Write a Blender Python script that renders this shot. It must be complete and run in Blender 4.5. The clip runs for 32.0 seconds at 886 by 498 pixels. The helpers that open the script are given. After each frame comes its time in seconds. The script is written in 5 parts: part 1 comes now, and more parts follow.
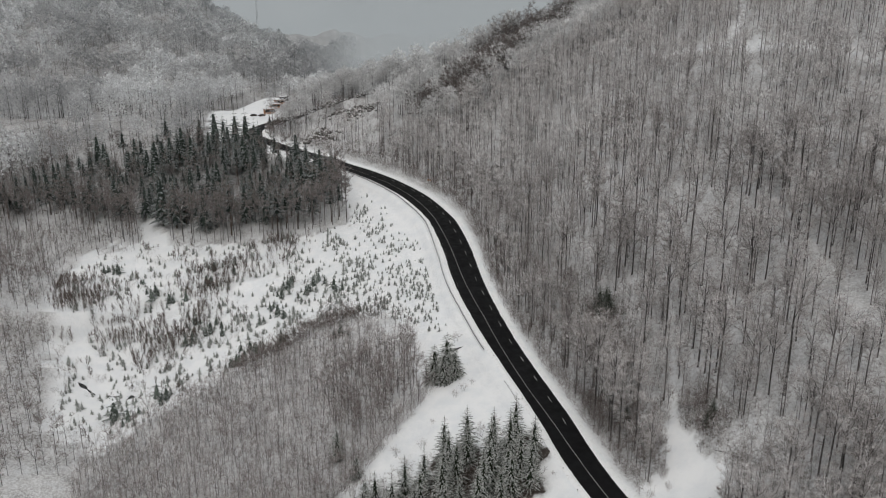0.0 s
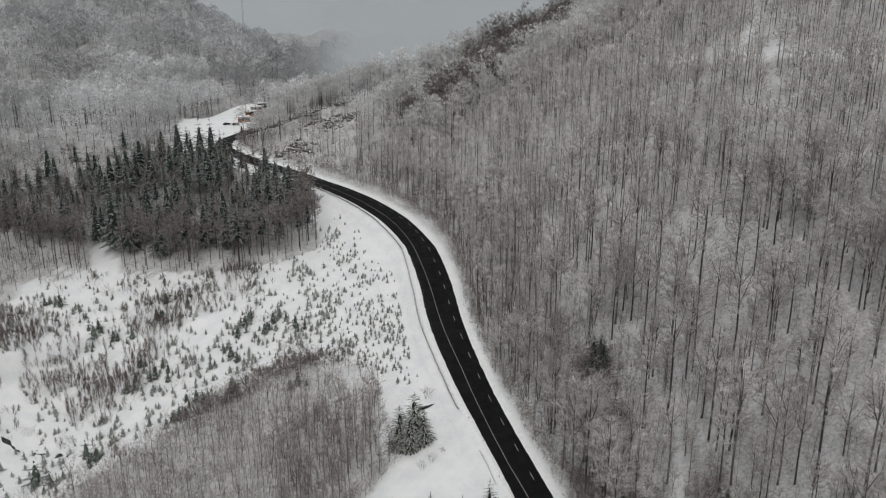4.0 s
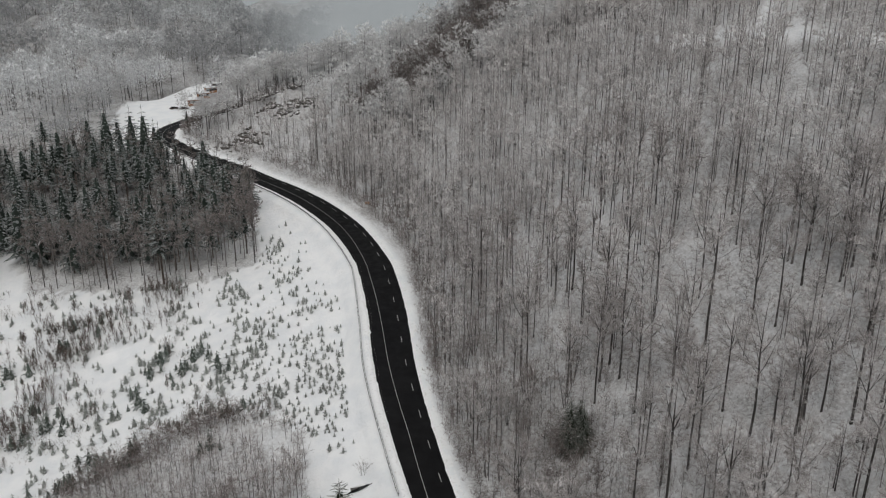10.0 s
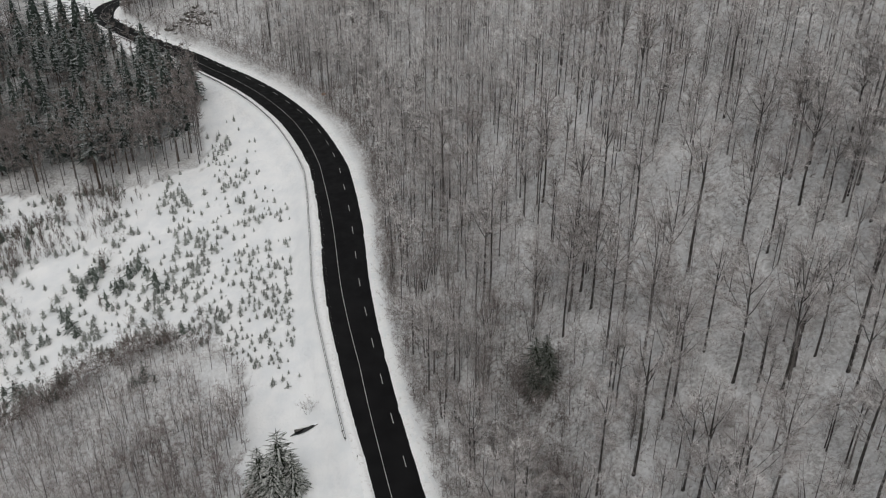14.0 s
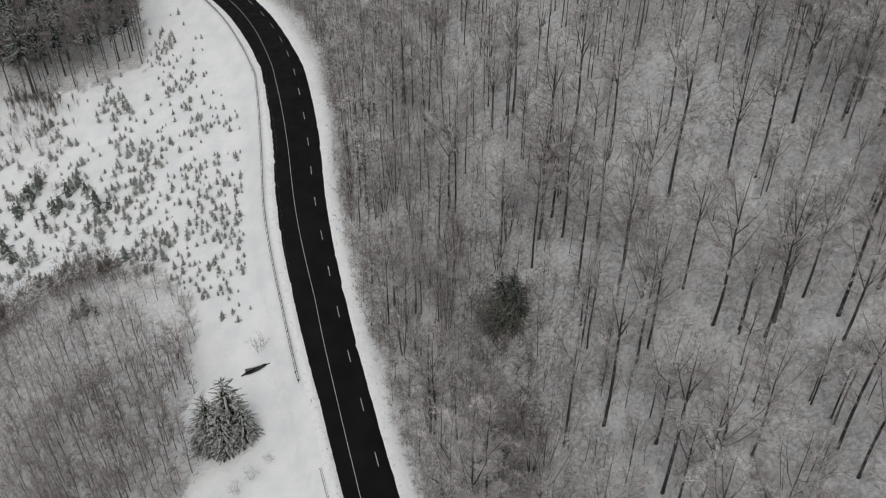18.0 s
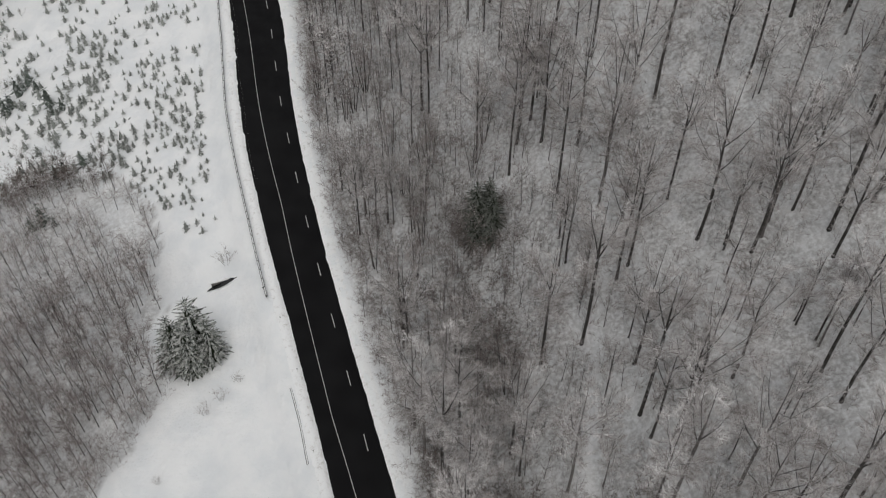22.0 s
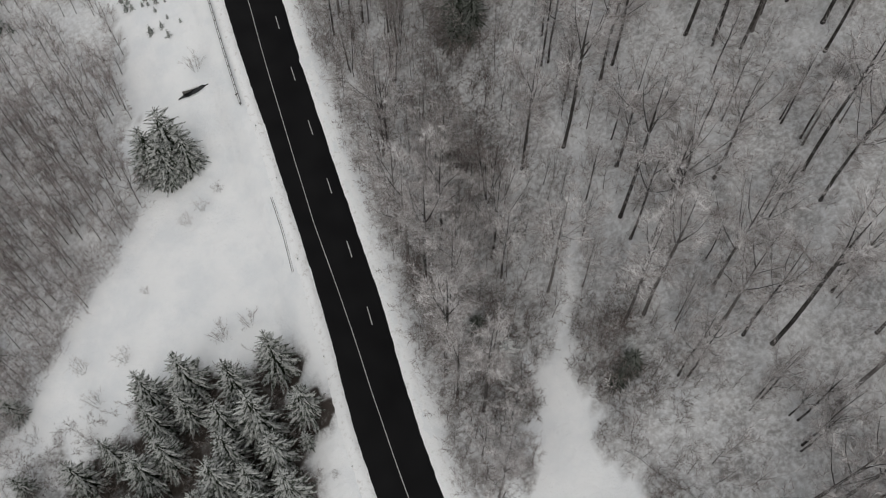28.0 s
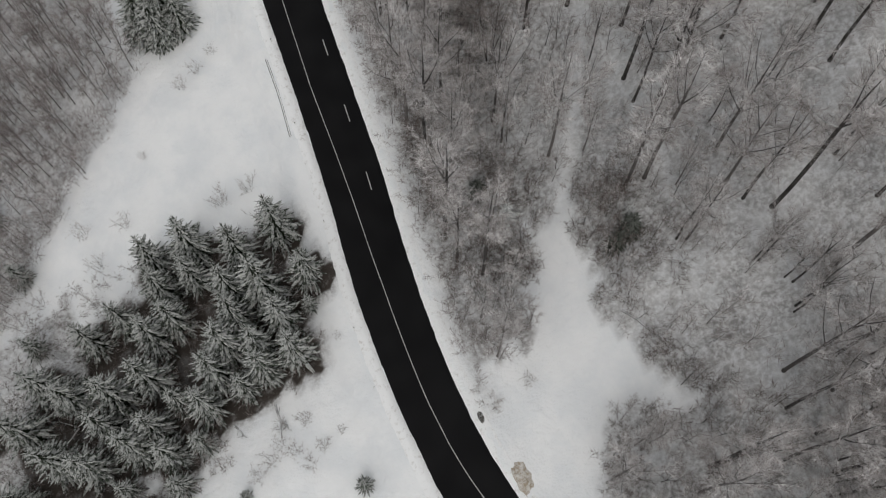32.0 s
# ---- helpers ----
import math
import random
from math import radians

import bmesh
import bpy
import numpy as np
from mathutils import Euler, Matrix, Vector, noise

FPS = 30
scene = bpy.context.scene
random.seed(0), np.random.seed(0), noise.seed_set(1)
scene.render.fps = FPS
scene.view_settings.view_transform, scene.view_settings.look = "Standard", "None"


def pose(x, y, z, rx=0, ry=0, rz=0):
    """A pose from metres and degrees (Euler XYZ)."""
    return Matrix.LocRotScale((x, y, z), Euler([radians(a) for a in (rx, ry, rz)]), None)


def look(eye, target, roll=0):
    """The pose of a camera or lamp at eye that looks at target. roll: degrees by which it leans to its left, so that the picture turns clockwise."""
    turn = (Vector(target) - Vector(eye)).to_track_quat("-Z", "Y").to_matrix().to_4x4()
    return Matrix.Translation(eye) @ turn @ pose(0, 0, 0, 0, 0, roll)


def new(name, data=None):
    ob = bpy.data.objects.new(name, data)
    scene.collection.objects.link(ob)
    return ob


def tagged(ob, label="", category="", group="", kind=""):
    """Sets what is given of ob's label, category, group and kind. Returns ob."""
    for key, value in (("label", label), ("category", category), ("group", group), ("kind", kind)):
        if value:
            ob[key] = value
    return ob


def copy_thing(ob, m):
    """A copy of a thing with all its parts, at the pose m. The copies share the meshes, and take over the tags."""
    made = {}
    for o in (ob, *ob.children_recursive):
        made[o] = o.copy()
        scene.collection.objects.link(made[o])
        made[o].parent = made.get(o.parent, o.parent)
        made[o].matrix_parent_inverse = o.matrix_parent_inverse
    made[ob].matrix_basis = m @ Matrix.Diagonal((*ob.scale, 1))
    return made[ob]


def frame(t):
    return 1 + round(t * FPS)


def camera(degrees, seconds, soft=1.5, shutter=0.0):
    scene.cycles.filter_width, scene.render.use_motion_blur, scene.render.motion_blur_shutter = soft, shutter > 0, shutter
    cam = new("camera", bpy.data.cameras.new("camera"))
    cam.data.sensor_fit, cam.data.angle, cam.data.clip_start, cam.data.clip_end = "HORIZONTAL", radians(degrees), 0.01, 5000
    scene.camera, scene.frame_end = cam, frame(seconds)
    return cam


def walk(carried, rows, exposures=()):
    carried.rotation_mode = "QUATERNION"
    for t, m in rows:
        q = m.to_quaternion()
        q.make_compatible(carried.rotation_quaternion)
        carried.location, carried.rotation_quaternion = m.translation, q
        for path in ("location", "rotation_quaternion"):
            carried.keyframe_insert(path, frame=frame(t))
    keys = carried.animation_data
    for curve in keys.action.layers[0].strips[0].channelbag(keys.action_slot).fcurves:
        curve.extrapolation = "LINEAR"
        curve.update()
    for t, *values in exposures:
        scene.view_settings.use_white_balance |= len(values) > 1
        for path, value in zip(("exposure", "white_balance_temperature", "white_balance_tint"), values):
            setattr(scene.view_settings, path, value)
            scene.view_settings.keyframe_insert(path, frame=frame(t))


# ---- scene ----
cam = camera(54.8, 32.0, soft=1.1)
walk(cam, [
    (0, pose(-87.7, -198.8, 116.0, 71.93, 0, -17.90)),
    (1, pose(-82.3, -190.2, 116.1, 71.87, 0, -17.86)),
    (2, pose(-76.8, -181.5, 116.2, 71.84, 0, -17.78)),
    (3, pose(-71.5, -172.9, 116.3, 71.77, 0, -17.71)),
    (3.5, pose(-68.9, -168.7, 116.3, 71.75, 0, -17.66)),
    (5.5, pose(-57.7, -150.2, 115.5, 71.82, 0, -17.38)),
    (6, pose(-55.3, -146.2, 115.4, 71.83, 0, -17.38)),
    (7, pose(-50.5, -138.4, 115.3, 71.82, 0, -17.41)),
    (8, pose(-45.7, -131.0, 115.4, 71.77, 0, -17.42)),
    (8.5, pose(-43.3, -127.5, 115.5, 71.72, 0, -17.43)),
    (9, pose(-41.0, -124.1, 115.6, 71.60, 0, -17.47)),
    (9.5, pose(-38.9, -120.8, 115.6, 70.69, 0, -17.50)),
    (10, pose(-36.8, -117.4, 115.5, 69.61, 0, -17.51)),
    (11, pose(-32.6, -110.9, 115.2, 67.44, 0, -17.58)),
    (12, pose(-28.7, -105.0, 115.2, 65.25, 0, -17.80)),
    (13, pose(-25.2, -99.9, 115.5, 63.02, 0, -18.09)),
    (14, pose(-22.0, -95.0, 115.8, 60.82, 0, -18.46)),
    (14.5, pose(-20.5, -92.6, 115.9, 59.72, 0, -18.66)),
    (16.5, pose(-15.2, -84.4, 116.5, 55.40, 0, -19.38)),
    (17, pose(-14.0, -82.5, 116.5, 54.37, 0, -19.53)),
    (18, pose(-11.8, -79.2, 116.4, 52.32, 0, -19.81)),
    (19, pose(-9.8, -76.3, 116.4, 50.24, 0, -20.06)),
    (20, pose(-8.2, -74.0, 116.3, 48.15, 0, -20.33)),
    (21, pose(-6.8, -72.0, 116.2, 45.99, 0, -20.60)),
    (22, pose(-5.8, -70.5, 116.1, 43.83, 0, -20.92)),
    (23, pose(-5.1, -69.5, 116.0, 41.61, 0, -21.24)),
    (24, pose(-4.6, -68.9, 115.8, 39.41, 0, -21.47)),
    (25, pose(-4.2, -68.5, 115.6, 37.13, 0, -21.68)),
    (25.5, pose(-4.1, -68.4, 115.6, 35.95, 0, -21.80)),
    (27.5, pose(-4.1, -68.4, 115.4, 31.32, 0, -22.45)),
    (28, pose(-4.2, -68.4, 115.4, 30.16, 0, -22.58)),
    (29, pose(-4.3, -68.3, 115.4, 27.78, 0, -22.77)),
    (30, pose(-4.3, -68.3, 115.2, 25.45, 0, -22.84)),
    (31, pose(-4.4, -68.5, 114.9, 23.43, 0, -22.79)),
    (32, pose(-4.4, -68.8, 114.6, 21.44, 0, -22.70)),
], exposures=[(0, 0.05), (9, 0.0), (22, -0.02), (32, -0.08)])

# ---------- overcast winter light ----------
sky = bpy.data.worlds.new("sky")
scene.world = sky
sky.use_nodes = True
nt = sky.node_tree
nt.nodes.clear()
tex = nt.nodes.new("ShaderNodeTexSky")
tex.sky_type, tex.sun_disc = "NISHITA", False
tex.sun_elevation, tex.sun_rotation = radians(34), radians(200)
tex.dust_density = 6.0
cloud = nt.nodes.new("ShaderNodeMix")
cloud.data_type, cloud.blend_type = "RGBA", "MIX"
cloud.inputs[0].default_value = 0.93
cloud.inputs[7].default_value = (7.5, 7.55, 7.56, 1)
back = nt.nodes.new("ShaderNodeBackground")
back.inputs[1].default_value = 0.1
out = nt.nodes.new("ShaderNodeOutputWorld")
nt.links.new(tex.outputs[0], cloud.inputs[6])
nt.links.new(cloud.outputs[2], back.inputs[0])
nt.links.new(back.outputs[0], out.inputs[0])
sun = new("sun", bpy.data.lights.new("sun", "SUN"))
sun.data.energy, sun.data.angle, sun.data.color = 0.6, radians(25), (1.0, 0.97, 0.93)
sun.matrix_world = look((0, 0, 400), (60, 130, 200))


# ---------- materials ----------
def material(name, base, rough=0.8, specular=0.3):
    m = bpy.data.materials.new(name)
    m.use_nodes = True
    m.diffuse_color = (*base, 1)
    b = m.node_tree.nodes["Principled BSDF"]
    b.inputs["Base Color"].default_value = (*base, 1)
    b.inputs["Roughness"].default_value = rough
    b.inputs["Specular IOR Level"].default_value = specular
    return m


def node(m, kind, **given):
    n = m.node_tree.nodes.new(kind)
    for k, v in given.items():
        n.inputs[k.replace("_", " ")].default_value = v
    return n


def link(m, a, b):
    m.node_tree.links.new(a, b)


def noise_of(m, scale, detail=4.0, rough=0.6):
    co = node(m, "ShaderNodeNewGeometry")
    n = node(m, "ShaderNodeTexNoise", Scale=scale, Detail=detail, Roughness=rough)
    link(m, co.outputs["Position"], n.inputs["Vector"])
    return n.outputs["Fac"]


def ramp(m, source, lo, hi, a=0.0, b=1.0):
    r = node(m, "ShaderNodeMapRange")
    r.interpolation_type = "SMOOTHSTEP"
    r.inputs["From Min"].default_value, r.inputs["From Max"].default_value = lo, hi
    r.inputs["To Min"].default_value, r.inputs["To Max"].default_value = a, b
    link(m, source, r.inputs["Value"])
    return r.outputs[0]


def times(m, a, b):
    n = node(m, "ShaderNodeMath")
    n.operation = "MULTIPLY"
    for k, v in ((0, a), (1, b)):
        if isinstance(v, (int, float)):
            n.inputs[k].default_value = v
        else:
            link(m, v, n.inputs[k])
    return n.outputs[0]


def blend(m, fac, a, b):
    n = node(m, "ShaderNodeMix")
    n.data_type = "RGBA"
    link(m, fac, n.inputs[0])
    for k, v in ((6, a), (7, b)):
        if isinstance(v, tuple):
            n.inputs[k].default_value = (*v, 1)
        else:
            link(m, v, n.inputs[k])
    return n.outputs[2]


def colour(m, socket):
    link(m, socket, m.node_tree.nodes["Principled BSDF"].inputs["Base Color"])


def rough(m, socket):
    link(m, socket, m.node_tree.nodes["Principled BSDF"].inputs["Roughness"])


def relief(m, height, strength, distance):
    b = node(m, "ShaderNodeBump", Strength=strength, Distance=distance)
    link(m, height, b.inputs["Height"])
    link(m, b.outputs[0], m.node_tree.nodes["Principled BSDF"].inputs["Normal"])


def lifted(m, lo=0.15, hi=0.75):
    """How far a surface faces up, for lying snow."""
    g = node(m, "ShaderNodeNewGeometry")
    s = node(m, "ShaderNodeSeparateXYZ")
    link(m, g.outputs["Normal"], s.inputs[0])
    return ramp(m, s.outputs["Z"], lo, hi)


SNOW = (0.82, 0.825, 0.83)
# open snow, with leaf litter and frozen undergrowth showing under the woods
snow_ground = material("snow_ground", SNOW, 0.75, 0.2)
mask = node(snow_ground, "ShaderNodeAttribute")
mask.attribute_name = "litter"
patchy = ramp(snow_ground, noise_of(snow_ground, 0.55, 6, 0.72), 0.40, 0.62)
fine = ramp(snow_ground, noise_of(snow_ground, 1.5, 6, 0.7), 0.34, 0.64, 0.3, 1.0)
wide = ramp(snow_ground, noise_of(snow_ground, 0.12, 4), 0.3, 0.7, 0.5, 1.0)
cover = times(snow_ground, times(snow_ground, fine, wide), mask.outputs["Fac"])
cover = times(snow_ground, cover, 0.93)
brown = blend(snow_ground, patchy, (0.155, 0.142, 0.134), (0.27, 0.255, 0.245))
tinted = blend(snow_ground, ramp(snow_ground, noise_of(snow_ground, 0.16, 4), 0.35, 0.7), SNOW, (0.74, 0.757, 0.775))
needle_bed = times(snow_ground, ramp(snow_ground, mask.outputs["Fac"], 1.15, 1.75), ramp(snow_ground, noise_of(snow_ground, 0.8, 5), 0.25, 0.5, 0.55, 1.0))
colour(snow_ground, blend(snow_ground, needle_bed, blend(snow_ground, cover, tinted, brown), (0.050, 0.041, 0.035)))
relief(snow_ground, noise_of(snow_ground, 0.7, 6, 0.65), 0.75, 0.6)

snow = material("snow", SNOW, 0.7, 0.2)
colour(snow, blend(snow, ramp(snow, noise_of(snow, 0.5, 5), 0.35, 0.7), SNOW, (0.74, 0.745, 0.75)))
relief(snow, noise_of(snow, 2.2, 5), 0.6, 0.2)

slush = material("ploughed_snow", (0.7, 0.7, 0.7), 0.6, 0.3)
colour(slush, blend(slush, ramp(slush, noise_of(slush, 1.3, 6, 0.7), 0.50, 0.78), (0.82, 0.825, 0.83), (0.52, 0.50, 0.48)))
relief(slush, noise_of(slush, 4.0, 5), 0.8, 0.15)

asphalt = material("wet_asphalt", (0.007, 0.007, 0.0074), 0.5, 0.09)
worn = ramp(asphalt, noise_of(asphalt, 0.25, 5), 0.3, 0.75)
colour(asphalt, blend(asphalt, worn, (0.0045, 0.0045, 0.005), (0.0095, 0.0095, 0.010)))
rough(asphalt, ramp(asphalt, noise_of(asphalt, 0.5, 4), 0.3, 0.7, 0.6, 0.85))
relief(asphalt, noise_of(asphalt, 40.0, 3), 0.3, 0.01)

paint = material("road_paint", (0.55, 0.55, 0.54), 0.6, 0.3)
colour(paint, blend(paint, ramp(paint, noise_of(paint, 3.0, 5), 0.35, 0.75), (0.50, 0.50, 0.49), (0.22, 0.22, 0.22)))

steel = material("galvanised_steel", (0.30, 0.31, 0.32), 0.5, 0.5)
steel.node_tree.nodes["Principled BSDF"].inputs["Metallic"].default_value = 0.6
rough(steel, ramp(steel, noise_of(steel, 6, 3), 0.3, 0.7, 0.4, 0.7))

plastic_white = material("white_plastic", (0.75, 0.75, 0.73), 0.5)
plastic_black = material("black_plastic", (0.02, 0.02, 0.02), 0.5)


def bark(name, a, b, frosted):
    m = material(name, a, 0.9, 0.15)
    tone = blend(m, ramp(m, noise_of(m, 1.6, 5, 0.7), 0.35, 0.7), a, b)
    lone = node(m, "ShaderNodeObjectInfo")
    stem = node(m, "ShaderNodeNewGeometry")
    pale = times(m, ramp(m, lone.outputs["Random"], 0.45, 1.0), ramp(m, stem.outputs["Random Per Island"], 0.0, 0.8))
    tone = blend(m, pale, tone, tuple(min(1, c * 1.9) for c in b))
    rim = ramp(m, noise_of(m, 0.9, 5, 0.7), 0.52, 0.72, 0.0, frosted)
    tone = blend(m, rim, tone, (0.66, 0.67, 0.68))
    lying = times(m, lifted(m, 0.30, 0.75), ramp(m, noise_of(m, 1.3, 4), 0.3, 0.6, 0.35, 0.9))
    colour(m, blend(m, lying, tone, (0.74, 0.745, 0.75)))
    return m


bark_beech = bark("beech_bark", (0.034, 0.031, 0.029), (0.092, 0.085, 0.082), 0.30)
bark_grey = bark("grey_bark", (0.042, 0.038, 0.036), (0.105, 0.098, 0.095), 0.35)
bark_spruce = bark("spruce_bark", (0.055, 0.042, 0.034), (0.10, 0.08, 0.068), 0.2)


def twig(name, dark, light, lo, hi, least=0.55, patch=0.05):
    """Fine twigs: bare wood and rime, changing from clump to clump."""
    m = material(name, dark, 0.9, 0.1)
    island = node(m, "ShaderNodeNewGeometry")
    rime = ramp(m, island.outputs["Random Per Island"], lo, hi)
    broad = ramp(m, noise_of(m, patch, 3), 0.35, 0.65, least, 1.0)
    tuft = ramp(m, noise_of(m, 0.32, 3), 0.36, 0.64, 0.45, 1.0)
    colour(m, blend(m, times(m, times(m, rime, broad), tuft), dark, light))
    return m


twig_beech = twig("frosted_twigs", (0.195, 0.168, 0.159), (0.94, 0.92, 0.917), 0.02, 0.7)
twig_edge = twig("half_frosted_twigs", (0.185, 0.156, 0.146), (0.70, 0.672, 0.665), 0.15, 0.95)
twig_upper = twig("greyish_twigs", (0.31, 0.285, 0.278), (0.92, 0.907, 0.905), -0.05, 0.6)
twig_dark = twig("dark_twigs", (0.15, 0.129, 0.122), (0.42, 0.395, 0.385), 0.2, 1.0)
twig_brown = twig("brown_twigs", (0.135, 0.110, 0.100), (0.50, 0.46, 0.445), 0.4, 1.0)
twig_thicket = twig("purple_brown_twigs", (0.165, 0.136, 0.128), (0.74, 0.70, 0.69), 0.15, 0.9)
twig_russet = twig("russet_twigs", (0.105, 0.080, 0.069), (0.36, 0.32, 0.30), 0.5, 1.0)
# Its broad dark patches also put valley shading into the rime colour.
twig_white = twig("rimed_twigs", (0.22, 0.222, 0.226), (0.86, 0.872, 0.885), -0.5, 0.3, 0.25, 0.017)
twig_rime = twig("half_rimed_twigs", (0.30, 0.29, 0.288), (0.84, 0.845, 0.85), -0.6, 0.5)


def needles(name, green, frost, most):
    m = material(name, green, 0.85, 0.15)
    island = node(m, "ShaderNodeNewGeometry")
    tone = blend(m, ramp(m, island.outputs["Random Per Island"], 0.0, 1.0), green, tuple(min(1, c * 1.7) for c in green))
    lying = times(m, lifted(m, 0.50, 0.82), ramp(m, noise_of(m, 1.5, 5, 0.7), 0.42, 0.54, 0.05, most))
    colour(m, blend(m, lying, tone, frost))
    return m


needle_near = needles("snowy_spruce_needles", (0.014, 0.020, 0.011), (0.69, 0.70, 0.685), 0.68)
needle_far = needles("dark_spruce_needles", (0.028, 0.037, 0.032), (0.46, 0.48, 0.485), 0.62)
needle_young = needles("young_spruce_needles", (0.17, 0.18, 0.168), (0.78, 0.79, 0.79), 0.95)

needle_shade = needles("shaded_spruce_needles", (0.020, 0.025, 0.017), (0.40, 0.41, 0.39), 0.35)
needle_mid = needles("meadow_spruce_needles", (0.075, 0.09, 0.078), (0.70, 0.72, 0.72), 0.8)
needle_white = needles("hoarfrosted_needles", (0.34, 0.345, 0.34), (0.82, 0.83, 0.83), 0.95)

rock_grey = material("rock", (0.12, 0.115, 0.11), 0.9)
colour(rock_grey, blend(rock_grey, times(rock_grey, lifted(rock_grey, 0.45, 0.8), ramp(rock_grey, noise_of(rock_grey, 1.1, 5), 0.42, 0.6)),
                        blend(rock_grey, ramp(rock_grey, noise_of(rock_grey, 2.0, 6), 0.3, 0.7), (0.05, 0.046, 0.042), (0.17, 0.16, 0.15)), SNOW))
relief(rock_grey, noise_of(rock_grey, 1.5, 6), 0.8, 0.4)
concrete = material("concrete", (0.22, 0.215, 0.20), 0.9)
colour(concrete, blend(concrete, ramp(concrete, noise_of(concrete, 3, 5), 0.3, 0.7), (0.12, 0.115, 0.105), (0.26, 0.25, 0.24)))
dark_water = material("dark_water", (0.008, 0.009, 0.010), 0.25, 0.4)
soil = material("soil", (0.20, 0.15, 0.10), 0.95)
colour(soil, blend(soil, ramp(soil, noise_of(soil, 1.6, 6, 0.7), 0.35, 0.65), (0.32, 0.26, 0.19), (0.62, 0.60, 0.57)))
relief(soil, noise_of(soil, 3, 6), 0.8, 0.2)
wood_brown = material("brown_planks", (0.19, 0.085, 0.04), 0.7)
colour(wood_brown, blend(wood_brown, ramp(wood_brown, noise_of(wood_brown, 4, 4), 0.3, 0.7), (0.40, 0.19, 0.08), (0.22, 0.10, 0.05)))
wood_dark = material("dark_planks", (0.05, 0.035, 0.028), 0.7)
orange_paint = material("orange_paint", (0.42, 0.20, 0.09), 0.6)
window_dark = material("dark_glass", (0.01, 0.011, 0.012), 0.15, 0.5)
mast_grey = material("mast_paint", (0.30, 0.31, 0.32), 0.6)


# ---------- mesh helpers ----------
def mesh_of(name, v, f, mats, slot=None, smooth_shade=False):
    """A mesh from an array of places and one of triangles."""
    v, f = np.asarray(v, np.float32), np.asarray(f, np.int32)
    me = bpy.data.meshes.new(name)
    me.vertices.add(len(v))
    me.vertices.foreach_set("co", v.ravel())
    n = f.shape[1]
    me.loops.add(f.size)
    me.loops.foreach_set("vertex_index", f.ravel())
    me.polygons.add(len(f))
    me.polygons.foreach_set("loop_start", np.arange(0, f.size, n, dtype=np.int32))
    me.polygons.foreach_set("loop_total", np.full(len(f), n, np.int32))
    for m in mats:
        me.materials.append(m)
    if slot is not None:
        me.polygons.foreach_set("material_index", np.asarray(slot, np.int32))
    me.polygons.foreach_set("use_smooth", np.full(len(f), smooth_shade))
    me.update(calc_edges=True)
    return me


def child(name, me, parent, label="", at=None):
    ob = new(name, me)
    ob.parent = parent
    if at is not None:
        ob.matrix_basis = at
    return tagged(ob, label) if label else ob


def empty(name, at):
    ob = new(name)
    ob.empty_display_size = 0.2
    ob.matrix_basis = at
    return ob


class Shape:
    """Gathers triangles."""

    def __init__(self):
        self.v, self.f, self.n = [], [], 0

    def add(self, v, f):
        self.v.append(np.asarray(v, float))
        self.f.append(np.asarray(f, int) + self.n)
        self.n += len(v)

    def tube(self, path, radii, sides):
        path = np.asarray(path, float)
        along = np.gradient(path, axis=0)
        along /= np.linalg.norm(along, axis=1)[:, None] + 1e-9
        ref = np.where(np.abs(along[:, 2:3]) > 0.9, [[1.0, 0, 0]], [[0, 0, 1.0]])
        a = np.cross(along, ref)
        a /= np.linalg.norm(a, axis=1)[:, None] + 1e-9
        b = np.cross(along, a)
        ang = np.arange(sides) * 2 * math.pi / sides
        ring = path[:, None] + np.asarray(radii)[:, None, None] * (np.cos(ang)[None, :, None] * a[:, None] + np.sin(ang)[None, :, None] * b[:, None])
        f = []
        for i in range(len(path) - 1):
            for j in range(sides):
                p, q = i * sides + j, i * sides + (j + 1) % sides
                f += [(p, q, p + sides), (q, q + sides, p + sides)]
        top = (len(path) - 1) * sides
        f += [(top, top + j, top + j + 1) for j in range(1, sides - 1)]
        self.add(ring.reshape(-1, 3), f)

    def box(self, lo, hi):
        x0, y0, z0 = lo
        x1, y1, z1 = hi
        v = [(x, y, z) for z in (z0, z1) for x, y in ((x0, y0), (x1, y0), (x1, y1), (x0, y1))]
        q = [(0, 3, 2, 1), (4, 5, 6, 7), (0, 1, 5, 4), (1, 2, 6, 5), (2, 3, 7, 6), (3, 0, 4, 7)]
        self.add(v, [t for a, b, c, d in q for t in ((a, b, c), (a, c, d))])

    def get(self):
        return np.vstack(self.v), np.vstack(self.f)

    def mesh(self, name, mats, smooth_shade=False):
        return mesh_of(name, *self.get(), mats, smooth_shade=smooth_shade)


